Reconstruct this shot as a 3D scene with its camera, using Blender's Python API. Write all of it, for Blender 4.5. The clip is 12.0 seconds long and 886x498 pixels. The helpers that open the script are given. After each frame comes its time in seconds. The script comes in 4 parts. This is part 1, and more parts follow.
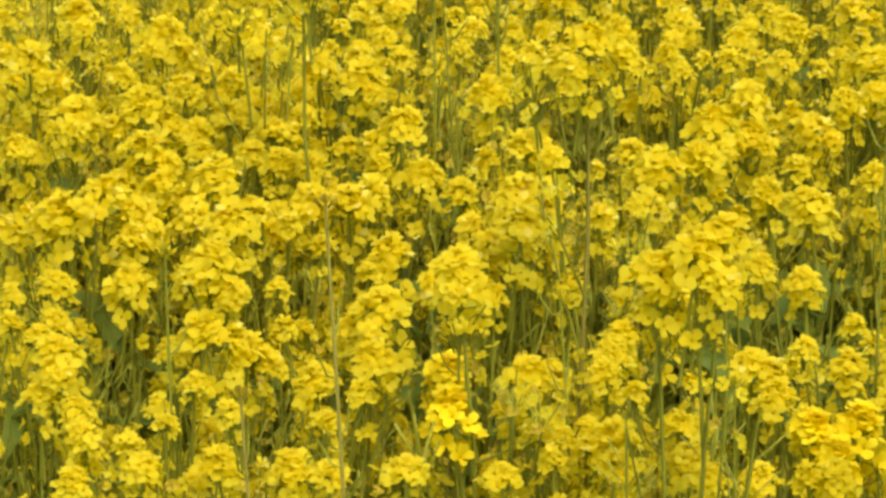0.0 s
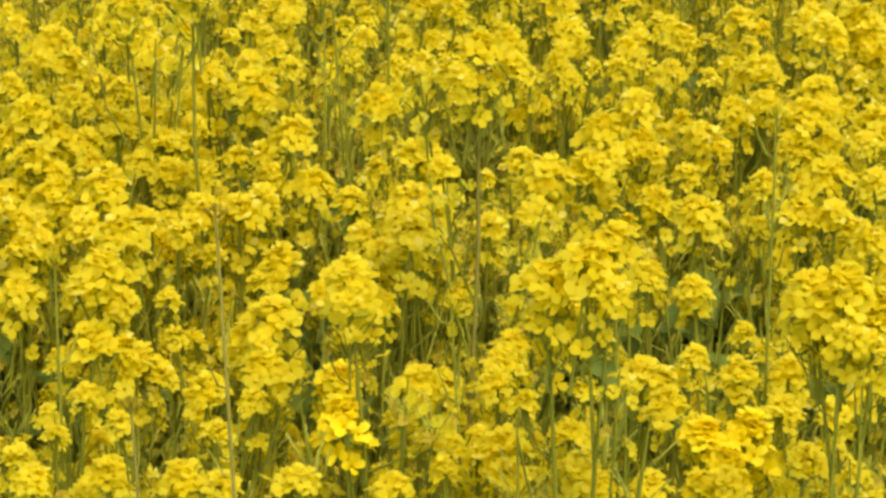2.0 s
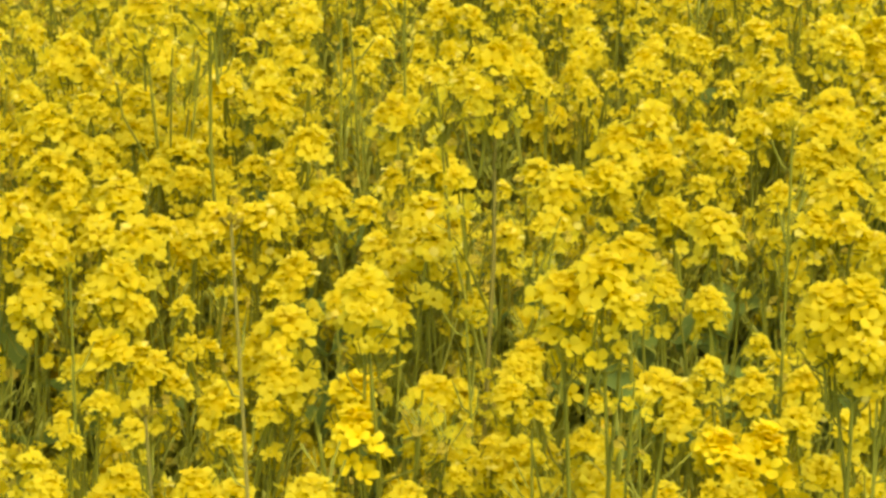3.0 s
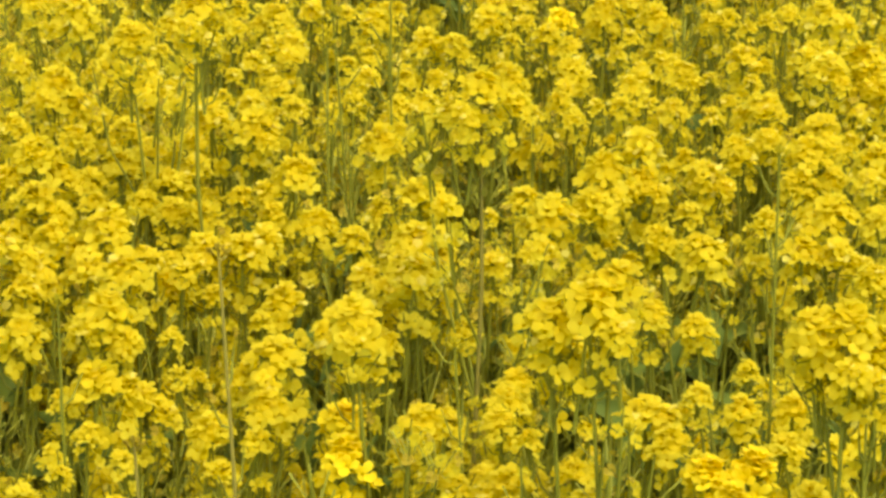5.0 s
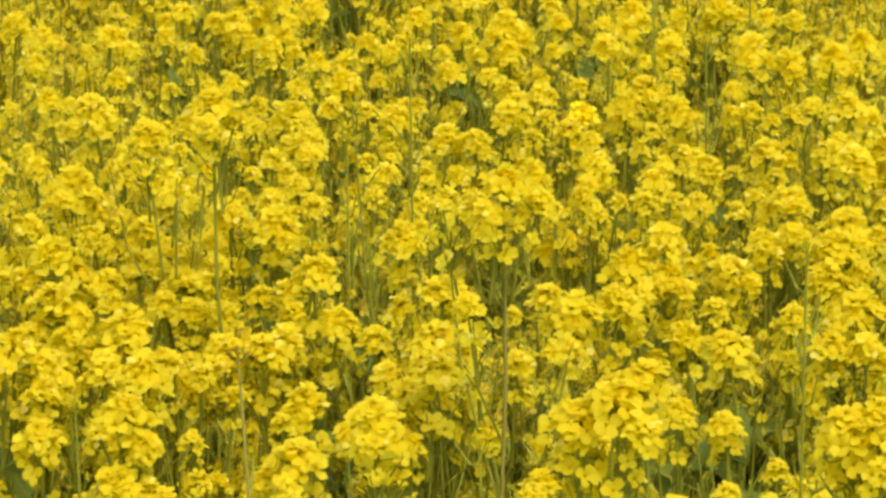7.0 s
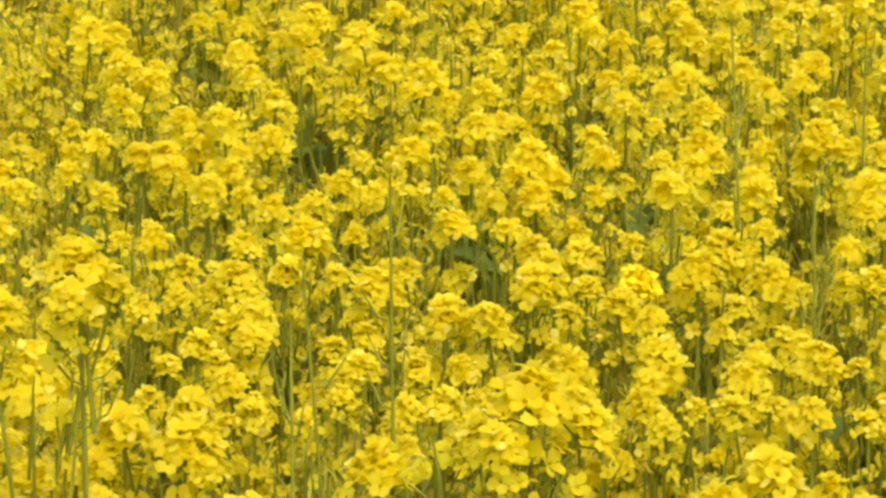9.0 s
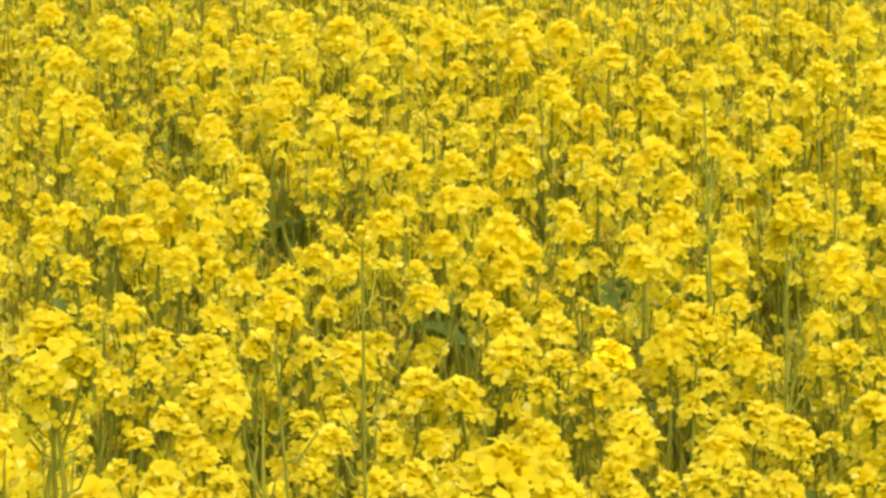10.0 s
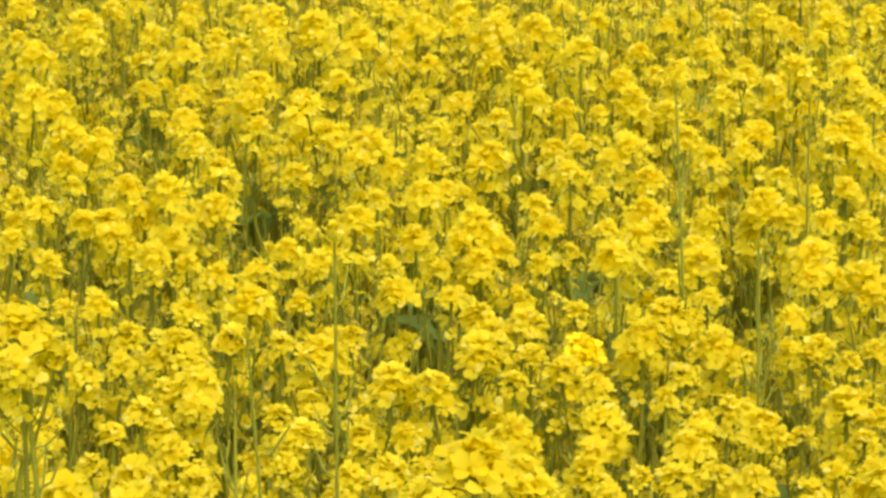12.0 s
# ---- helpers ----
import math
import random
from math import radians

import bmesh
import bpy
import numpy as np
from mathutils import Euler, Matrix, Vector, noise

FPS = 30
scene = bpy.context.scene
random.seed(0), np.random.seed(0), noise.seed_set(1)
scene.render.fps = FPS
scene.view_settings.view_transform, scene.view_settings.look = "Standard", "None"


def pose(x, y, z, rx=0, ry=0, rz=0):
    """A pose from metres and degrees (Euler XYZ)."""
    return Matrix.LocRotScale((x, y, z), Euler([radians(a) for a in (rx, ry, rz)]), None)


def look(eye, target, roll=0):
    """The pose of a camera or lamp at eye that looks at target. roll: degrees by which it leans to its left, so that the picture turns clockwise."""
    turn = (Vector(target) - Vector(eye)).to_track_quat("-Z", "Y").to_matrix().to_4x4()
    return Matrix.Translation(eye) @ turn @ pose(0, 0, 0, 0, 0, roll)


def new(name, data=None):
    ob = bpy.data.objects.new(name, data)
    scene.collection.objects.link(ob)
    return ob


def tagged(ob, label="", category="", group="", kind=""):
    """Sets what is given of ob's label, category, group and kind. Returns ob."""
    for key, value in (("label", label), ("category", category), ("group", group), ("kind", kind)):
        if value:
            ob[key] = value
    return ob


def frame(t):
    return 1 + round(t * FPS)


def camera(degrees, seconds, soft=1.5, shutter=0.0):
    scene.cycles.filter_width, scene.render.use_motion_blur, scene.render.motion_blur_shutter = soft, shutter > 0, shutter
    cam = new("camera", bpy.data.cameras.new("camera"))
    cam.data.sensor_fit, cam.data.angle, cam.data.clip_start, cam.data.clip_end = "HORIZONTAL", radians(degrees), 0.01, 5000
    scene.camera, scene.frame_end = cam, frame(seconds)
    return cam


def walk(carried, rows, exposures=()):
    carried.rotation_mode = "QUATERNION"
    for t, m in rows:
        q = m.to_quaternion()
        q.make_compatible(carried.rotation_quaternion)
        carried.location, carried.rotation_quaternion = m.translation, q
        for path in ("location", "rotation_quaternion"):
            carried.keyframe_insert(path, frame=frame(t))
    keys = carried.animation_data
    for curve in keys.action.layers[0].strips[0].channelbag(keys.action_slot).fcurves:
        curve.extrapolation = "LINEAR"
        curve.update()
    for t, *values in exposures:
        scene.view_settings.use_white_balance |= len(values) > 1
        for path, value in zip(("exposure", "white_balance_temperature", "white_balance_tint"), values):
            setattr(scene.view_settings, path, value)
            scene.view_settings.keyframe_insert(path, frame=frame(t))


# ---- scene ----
# ---- the camera and its walk ----
cam = camera(15.5, 12.0, soft=3.0)
walk(cam, [
    (0.0, look((0.000, -1.250, 1.980), (-0.1180, 0.5974, 1.2230), -0.10)),
    (0.5, look((0.000, -1.250, 1.980), (-0.1086, 0.6010, 1.2304), 0.15)),
    (1.0, look((0.000, -1.250, 1.980), (-0.0797, 0.6042, 1.2345), 0.25)),
    (1.5, look((0.000, -1.250, 1.980), (-0.0581, 0.6024, 1.2281), 0.35)),
    (2.0, look((0.000, -1.250, 1.980), (-0.0510, 0.6027, 1.2284), 0.50)),
    (2.5, look((0.000, -1.250, 1.980), (-0.0518, 0.6036, 1.2308), 0.50)),
    (3.0, look((0.000, -1.250, 1.980), (-0.0606, 0.6048, 1.2344), 0.72)),
    (3.2, look((0.000, -1.250, 1.980), (-0.0640, 0.6052, 1.2356), 0.72)),
    (4.8, look((0.000, -1.250, 1.980), (-0.0527, 0.6105, 1.2481), 0.46)),
    (5.0, look((0.000, -1.250, 1.980), (-0.0534, 0.6116, 1.2508), 0.32)),
    (5.5, look((0.000, -1.250, 1.980), (-0.0517, 0.6156, 1.2610), -0.02)),
    (6.0, look((0.000, -1.250, 1.980), (-0.0554, 0.6209, 1.2752), -0.12)),
    (6.5, look((0.000, -1.250, 1.980), (-0.0616, 0.6272, 1.2926), -0.32)),
    (6.7, look((0.000, -1.250, 1.980), (-0.0656, 0.6293, 1.2989), -0.39)),
    (8.3, look((-0.034, -0.427, 1.727), (-0.1068, 1.4685, 1.0921), -0.15)),
    (8.5, look((-0.029, -0.291, 1.673), (-0.1065, 1.6111, 1.0599), -0.11)),
    (9.0, look((-0.026, -0.059, 1.611), (-0.1050, 1.8537, 1.0326), -0.11)),
    (9.5, look((-0.026, -0.059, 1.611), (-0.0929, 1.8644, 1.0675), 0.10)),
    (10.0, look((-0.026, -0.059, 1.611), (-0.0885, 1.8670, 1.0762), 0.08)),
    (10.5, look((-0.026, -0.059, 1.611), (-0.0842, 1.8648, 1.0679), 0.31)),
    (11.0, look((-0.026, -0.059, 1.611), (-0.0781, 1.8646, 1.0666), 0.34)),
    (11.5, look((-0.026, -0.059, 1.611), (-0.0755, 1.8655, 1.0697), 0.31)),
    (12.0, look((-0.026, -0.059, 1.611), (-0.0714, 1.8665, 1.0727), 0.23)),
], exposures=[(0.0, 1.04, 8000, 10.5), (6.0, 1.06, 8000, 10.5), (9.0, 1.13, 8000, 12), (10.0, 1.20, 8000, 12), (10.5, 1.12, 8000, 12), (12.0, 1.17, 8000, 12)])

# ---- light: bright hazy daylight ----
SUN_UP, SUN_TURN = 66.0, 150.0     # degrees above the horizon; clockwise from +y
world = bpy.data.worlds.new("sky")
scene.world = world
world.use_nodes = True
wn = world.node_tree.nodes
sky = wn.new("ShaderNodeTexSky")
sky.sky_type, sky.sun_disc = "NISHITA", False
sky.sun_elevation, sky.sun_rotation = radians(SUN_UP), radians(SUN_TURN)
sky.dust_density = 3.0
world.node_tree.links.new(sky.outputs[0], wn["Background"].inputs[0])
wn["Background"].inputs[1].default_value = 0.161
sun = new("sun", bpy.data.lights.new("sun", "SUN"))
sun.data.energy, sun.data.angle, sun.data.color = 0.78, radians(42.0), (1.0, 0.96, 0.88)
a, e = radians(SUN_TURN), radians(SUN_UP)
sun.matrix_world = look((20 * math.sin(a) * math.cos(e), 20 * math.cos(a) * math.cos(e), 20 * math.sin(e)), (0, 0, 0))


# ---- materials ----
def material(name, c1, c2, rough=0.5, glow=0.0, scale=60.0, bump=0.0, pale=0.0):
    """Two colours mixed by grain and by a chance per piece; glow: the share of light that comes through the leaf; pale:
    the share of pieces painted pale as highlights.
    """
    m = bpy.data.materials.new(name)
    m.use_nodes = True
    nodes, links = m.node_tree.nodes, m.node_tree.links
    shader, out = nodes["Principled BSDF"], nodes["Material Output"]
    shader.inputs["Roughness"].default_value = rough
    shader.inputs["Specular IOR Level"].default_value = 0.12
    place = nodes.new("ShaderNodeNewGeometry")
    grain = nodes.new("ShaderNodeTexNoise")
    grain.inputs["Scale"].default_value, grain.inputs["Detail"].default_value = scale, 4.0
    links.new(place.outputs["Position"], grain.inputs["Vector"])
    broad = nodes.new("ShaderNodeTexNoise")
    broad.inputs["Scale"].default_value = scale / 12
    links.new(place.outputs["Position"], broad.inputs["Vector"])
    chance = nodes.new("ShaderNodeMath")
    chance.operation = "ADD"
    info = nodes.new("ShaderNodeObjectInfo")
    links.new(info.outputs["Random"], chance.inputs[0])
    links.new(place.outputs["Random Per Island"], chance.inputs[1])
    part_of = nodes.new("ShaderNodeMath")
    part_of.operation = "FRACT"
    links.new(chance.outputs[0], part_of.inputs[0])
    total = nodes.new("ShaderNodeMath")
    total.operation = "MULTIPLY_ADD"
    total.inputs[1].default_value = 0.62
    links.new(part_of.outputs[0], total.inputs[0])
    both = nodes.new("ShaderNodeMath")
    both.operation = "MULTIPLY"
    links.new(grain.outputs["Fac"], both.inputs[0])
    links.new(broad.outputs["Fac"], both.inputs[1])
    links.new(both.outputs[0], total.inputs[2])
    mix = nodes.new("ShaderNodeMix")
    mix.data_type = "RGBA"
    mix.inputs["A"].default_value, mix.inputs["B"].default_value = (*c1, 1), (*c2, 1)
    links.new(total.outputs[0], mix.inputs["Factor"])
    colour = mix.outputs["Result"]
    if pale:
        few = nodes.new("ShaderNodeMath")
        few.operation, few.inputs[1].default_value = "LESS_THAN", pale
        links.new(place.outputs["Random Per Island"], few.inputs[0])
        # painted highlight: a bright pale yellow put on these few pieces
        highlight = nodes.new("ShaderNodeMix")
        highlight.data_type = "RGBA"
        highlight.inputs["B"].default_value = (0.95, 0.87, 0.17, 1)
        links.new(few.outputs[0], highlight.inputs["Factor"])
        links.new(colour, highlight.inputs["A"])
        colour = highlight.outputs["Result"]
    links.new(colour, shader.inputs["Base Color"])
    if bump:
        relief = nodes.new("ShaderNodeBump")
        relief.inputs["Strength"].default_value, relief.inputs["Distance"].default_value = bump, 0.01
        links.new(grain.outputs["Fac"], relief.inputs["Height"])
        links.new(relief.outputs["Normal"], shader.inputs["Normal"])
    if glow:
        thin = nodes.new("ShaderNodeBsdfTranslucent")
        links.new(colour, thin.inputs["Color"])
        share = nodes.new("ShaderNodeMixShader")
        share.inputs[0].default_value = glow
        links.new(shader.outputs[0], share.inputs[1])
        links.new(thin.outputs[0], share.inputs[2])
        links.new(share.outputs[0], out.inputs["Surface"])
    return m


PETAL = material("yellow_petal", (0.785, 0.640, 0.0205), (0.923, 0.832, 0.074), 0.6, 0.62, 90, pale=0.06)
GOLD = material("golden_petal", (0.86, 0.64, 0.014), (0.94, 0.80, 0.040), 0.55, 0.35, 90)
HEART = material("stamens", (0.74, 0.58, 0.012), (0.84, 0.68, 0.02), 0.6, 0.3, 200)
BUD = material("flower_bud", (0.48, 0.44, 0.025), (0.68, 0.56, 0.025), 0.5, 0.15, 200)
STALK = material("green_stalk", (0.182, 0.202, 0.020), (0.318, 0.333, 0.040), 0.5, 0.0, 40)
DRY = material("brown_stalk", (0.23, 0.205, 0.035), (0.33, 0.295, 0.06), 0.6, 0.0, 40)
LEAF = material("green_leaf", (0.092, 0.152, 0.026), (0.212, 0.288, 0.047), 0.5, 0.4, 25)
BLADE = material("grass_blade", (0.135, 0.190, 0.031), (0.30, 0.35, 0.056), 0.5, 0.45, 25)
SOIL = material("dark_soil", (0.10, 0.075, 0.028), (0.17, 0.135, 0.055), 0.9, 0.0, 12, bump=0.8)
FIELD = material("flowering_canopy", (0.10, 0.12, 0.02), (0.56, 0.45, 0.02), 0.8, 0.0, 14, bump=0.6)
FADED = material("faded_petal", (0.42, 0.33, 0.03), (0.64, 0.52, 0.06), 0.7, 0.4, 120)
MATS = [PETAL, HEART, BUD, STALK, LEAF, BLADE, GOLD, DRY, FIELD, FADED]
rng = np.random.default_rng(7)


# ---- small mesh kit: a piece is (points, four-cornered faces, a material number for each face) ----
def joined(pieces):
    pts, faces, mats, n = [], [], [], 0
    for p, f, m in pieces:
        pts.append(p)
        faces.append(f + n)
        mats.append(m)
        n += len(p)
    return np.concatenate(pts), np.concatenate(faces), np.concatenate(mats)


def moved(piece, m):
    m = np.array(m)
    return piece[0] @ m[:3, :3].T + m[:3, 3], piece[1], piece[2]


def mesh_of(name, piece):
    me = bpy.data.meshes.new(name)
    me.from_pydata(piece[0].tolist(), [], piece[1].tolist())
    used = sorted(set(piece[2].tolist()))
    for k in used:
        me.materials.append(MATS[k])
    me.polygons.foreach_set("material_index", np.searchsorted(used, piece[2]).astype(np.int32))
    me.polygons.foreach_set("use_smooth", np.ones(len(me.polygons), dtype=bool))
    me.update()
    return me


def axis_turn(way, spin=0.0):
    """A turn that lays +z along the way given, after a spin about z."""
    return Vector(way).to_track_quat("Z", "Y").to_matrix().to_4x4() @ Matrix.Rotation(spin, 4, "Z")


def tube(line, radii, mat, sides=5):
    line = [Vector(p) for p in line]
    pts, faces = [], []
    for k, p in enumerate(line):
        way = line[min(k + 1, len(line) - 1)] - line[max(k - 1, 0)]
        turn = axis_turn(way)
        for s in range(sides):
            q = 2 * math.pi * s / sides
            pts.append(p + turn @ Vector((math.cos(q) * radii[k], math.sin(q) * radii[k], 0)))
    for k in range(len(line) - 1):
        for s in range(sides):
            t = (s + 1) % sides
            faces.append((k * sides + s, k * sides + t, (k + 1) * sides + t, (k + 1) * sides + s))
    return np.array(pts), np.array(faces), np.full(len(faces), mat)


def petal(long, wide, rise, cup, mat):
    """A rounded petal with a narrow claw, along +x, cupped and curling at its tip."""
    pts = []
    for u, w in ((0.06, 0.22), (0.55, 0.92), (1.0, 0.62)):
        for v in (-1, 0, 1):
            r = long * (u + (0.06 if v == 0 and u == 1 else 0))
            pts.append((r, v * wide * 0.5 * w, rise * long * math.sin(u * 1.9) + cup * long * v * v * u))
    faces = [(3 * i + j, 3 * i + j + 3, 3 * i + j + 4, 3 * i + j + 1) for i in (0, 1) for j in (0, 1)]
    return np.array(pts), np.array(faces), np.full(4, mat)


def bud_piece(r, mat):
    pts = [(0, 0, -1.5 * r)] + [(r * math.cos(q), r * math.sin(q), 0.1 * r) for q in np.arange(4) * math.pi / 2] + [(0, 0, 1.7 * r)]
    pairs = [(0, 2, 5, 1), (0, 3, 5, 2), (0, 4, 5, 3), (0, 1, 5, 4)]
    return np.array(pts), np.array(pairs), np.full(4, mat)


def flower_piece(mat=0, size=1.0):
    """Four petals in a cross round a knot of stamens, facing +z."""
    pieces, cup = [], rng.uniform(0.12, 0.75)
    for k in range(4):
        spread = cup + rng.uniform(-0.12, 0.22)
        one = petal(0.0106 * size * rng.uniform(0.8, 1.15), 0.0112 * size * rng.uniform(0.85, 1.15), spread, rng.uniform(-0.15, 0.3), mat)
        pieces.append(moved(one, Matrix.Rotation(math.pi / 2 * k + rng.uniform(-0.18, 0.18), 4, "Z") @ Matrix.Rotation(rng.uniform(-0.25, 0.25), 4, "X")))
    pieces.append(moved(bud_piece(0.0018 * size, 1), Matrix.Translation((0, 0, 0.002))))
    return joined(pieces)


def plain_flower():
    """The same flower with one folded facet a petal, for those far off."""
    pieces = []
    for k in range(4):
        r, w, z = 0.0078 * rng.uniform(0.8, 1.15), 0.0046, rng.uniform(0.0, 0.005)
        one = (np.array([(0.0006, 0, 0), (r * 0.62, -w, z), (r, 0, z * 0.6), (r * 0.62, w, z)]), np.array([(0, 1, 2, 3)]), np.full(1, 0))
        pieces.append(moved(one, Matrix.Rotation(math.pi / 2 * k + rng.uniform(-0.2, 0.2), 4, "Z")))
    return joined(pieces)


def half_flower():
    """The same flower with two facets a petal, for those a little way off."""
    pieces = []
    for k in range(4):
        r, w, z = 0.0080 * rng.uniform(0.8, 1.15), 0.0047 * rng.uniform(0.85, 1.1), rng.uniform(0.0005, 0.0055)
        one = (np.array([(0.0006, 0, 0), (r * 0.55, -w, z), (r * 0.98, -w * 0.62, z * 0.9), (r * 0.94, 0, z * 0.5), (r * 0.98, w * 0.62, z * 0.9), (r * 0.55, w, z)]),
               np.array([(0, 1, 2, 3), (0, 3, 4, 5)]), np.full(2, 0))
        pieces.append(moved(one, Matrix.Rotation(math.pi / 2 * k + rng.uniform(-0.2, 0.2), 4, "Z") @ Matrix.Rotation(rng.uniform(-0.25, 0.25), 4, "X")))
    return joined(pieces)


PLAIN = [plain_flower() for _ in range(6)]
HALF = [half_flower() for _ in range(8)]
FLOWERS = [flower_piece(size=rng.uniform(0.66, 0.86)) for _ in range(12)]
WIDE_FLOWERS = [flower_piece(size=rng.uniform(0.78, 0.97)) for _ in range(10)]
GOLD_FLOWERS = [flower_piece(6, 1.0) for _ in range(4)]


def raceme_layout(n, high, reach, loose=False):
    """Poses of the open flowers of a domed raceme, from its lowest ring to its crown; and where their stalks begin."""
    rows = []
    for i in range(n):
        t = (i + 0.5) / n
        q = i * 2.39996 + rng.uniform(-0.35, 0.35)
        lift = radians(4 + 80 * t ** 1.25 + rng.uniform(-9, 9))
        r = reach * (1.0 - 0.42 * t) * rng.uniform(0.62, 1.30)
        start = Vector((0, 0, high * (-0.35 + 0.85 * t)))
        if loose or i < n // 5:
            lift, start = radians(rng.uniform(-25, 25)), Vector((0, 0, -rng.uniform(-0.012 if loose else 0.010, 0.075 if loose else 0.042)))
            r = reach * rng.uniform(0.55, 1.05)
        way = Vector((math.cos(q) * math.cos(lift), math.sin(q) * math.cos(lift), math.sin(lift)))
        end = start + way * r
        face = (way + Vector((rng.uniform(-0.35, 0.35), rng.uniform(-0.35, 0.35), 0.65 + rng.uniform(-0.45, 0.45)))).normalized()
        rows.append((start, end, Matrix.Translation(end) @ axis_turn(face, rng.uniform(0, 6.28))))
    return rows


def raceme_green(rows, high, pods=4):
    """The axis of a raceme with flower stalks, the knot of buds at its tip and the young pods below."""
    pieces = [tube([(0, 0, -0.085), (0, 0, -0.03), (0, 0, high * 0.75)], [0.0016, 0.0014, 0.0010], 3, 4)]
    for start, end, _ in rows:
        pieces.append(tube([start, end], [0.0006, 0.0007], 3, 3))
    for i in range(9):
        q, r = i * 2.4, 0.0016 * math.sqrt(i)
        way = Vector((math.cos(q) * r * 160, math.sin(q) * r * 160, 1)).normalized()
        pieces.append(moved(bud_piece(0.0020, 2), Matrix.Translation((math.cos(q) * r * 1.6, math.sin(q) * r * 1.6, high * 0.8 + 0.003 - r * 0.6)) @ axis_turn(way)))
    for i in range(pods):
        q = rng.uniform(0, 6.28)
        z = -0.030 - rng.uniform(0.0, 0.055)
        d = Vector((math.cos(q), math.sin(q), 0.55)).normalized()
        pieces.append(tube([(0, 0, z), Vector((0, 0, z)) + d * 0.012, Vector((0, 0, z)) + d * 0.012 + Vector((d.x, d.y, 1.5)).normalized() * 0.022], [0.0006, 0.0009, 0.0006], 3, 3))
    return joined(pieces)


def pod_slip(z):
    """A young pod as one slender facet, for those far off."""
    q = rng.uniform(0, 6.28)
    d, e = np.array((math.cos(q), math.sin(q), 0.9)), np.array((-math.sin(q), math.cos(q), 0.0)) * 0.0011
    root = np.array((0, 0, z))
    return np.array([root + d * 0.006 - e * 0.5, root + d * 0.006 + e * 0.5, root + d * 0.030 + e, root + d * 0.030 - e]), np.array([(0, 1, 2, 3)]), np.full(1, 3)


def faded(piece):
    """The same flower past its best, its petals dull and brownish."""
    return piece[0] * 0.85, piece[1], np.where(piece[2] == 0, 9, piece[2])


def raceme_kind(n, high, reach, gold=False, pods=5, loose=False, wide=False):
    rows = raceme_layout(n, high, reach, loose)
    green = raceme_green(rows, high, pods)
    pool = GOLD_FLOWERS if gold else WIDE_FLOWERS if wide else FLOWERS
    picks = [int(rng.integers(len(pool))) for _ in rows]
    old = [loose and rng.random() < 0.34 for _ in rows]
    whole = joined([green] + [moved(faded(pool[k]) if o else pool[k], m) for k, o, (_, _, m) in zip(picks, old, rows)])
    stick = tube([(0, 0, -0.085), (0, 0, high * 0.75)], [0.0020, 0.0010], 3, 3)
    slips = [pod_slip(rng.uniform(-0.085, -0.03)) for _ in range(pods)]
    plain = joined([stick] + slips + [moved(faded(PLAIN[k % 6]) if o else PLAIN[k % 6], m) for k, o, (_, _, m) in zip(picks, old, rows)])
    half = joined([stick] + slips + [moved(faded(HALF[k % 8]) if o else HALF[k % 8], m) for k, o, (_, _, m) in zip(picks, old, rows)])
    return {"rows": rows, "half": half, "green": green, "whole": whole, "plain": plain, "picks": picks, "pool": "gold" if gold else "wide" if wide else "usual"}


BIG = [raceme_kind(int(rng.integers(*((42, 52) if k % 2 else (34, 42)))), 0.015 + 0.004 * (k % 3), 0.0190) for k in range(8)]
GOLDEN = [raceme_kind(32, 0.022, 0.0190, gold=True) for _ in range(2)]
BROAD = [raceme_kind(int(rng.integers(*((36, 43) if k % 2 else (29, 36)))), 0.015 + 0.004 * (k % 3), 0.0185, wide=True) for k in range(8)]
SMALL = [raceme_kind(int(rng.integers(19, 27)), 0.017, 0.0155) for _ in range(6)]
LOOSE = [raceme_kind(int(rng.integers(10, 15)), 0.024, 0.0200, pods=12, loose=True) for _ in range(5)]
SPARSE = [raceme_kind(int(rng.integers(3, 6)), 0.028, 0.0160, pods=12, loose=True) for _ in range(5)]
SPRAY = [raceme_kind(int(rng.integers(17, 24)), 0.030, 0.0240, pods=5, loose=True) for _ in range(6)]
BARE = [raceme_kind(0, 0.026, 0.016, pods=9) for _ in range(3)]
for k in BARE + BIG + BROAD + GOLDEN + SMALL + LOOSE + SPARSE:
    k["mesh"], k["core"] = mesh_of("raceme", k["whole"]), mesh_of("raceme", k["green"])
    k["far_mesh"], k["half_mesh"] = mesh_of("raceme", k["plain"]), mesh_of("raceme", k["half"])
PIECES = {"usual": [mesh_of("flower", f) for f in FLOWERS], "wide": [mesh_of("flower", f) for f in WIDE_FLOWERS], "gold": [mesh_of("flower", f) for f in GOLD_FLOWERS]}


def leaf_piece(long, wide, droop):
    """A lance-shaped leaf with wavy edges, along +x, folded at its midrib and drooping."""
    pts, faces, n = [], [], 7
    for i in range(n):
        u = i / (n - 1)
        w = wide * 0.5 * (math.sin(math.pi * min(1, u * 0.9 + 0.08)) ** 0.8) * (1 + 0.16 * math.sin(i * 2.6))
        x, z = long * u * (1 - 0.15 * droop * u), long * (0.35 * u - droop * u * u)
        for v in (-1, 0, 1):
            pts.append((x, v * w, z + abs(v) * w * 0.35 + 0.004 * math.sin(i * 2.1 + v)))
    for i in range(n - 1):
        for j in (0, 1):
            faces.append((3 * i + j, 3 * i + j + 3, 3 * i + j + 4, 3 * i + j + 1))
    return np.array(pts), np.array(faces), np.full(len(faces), 4)


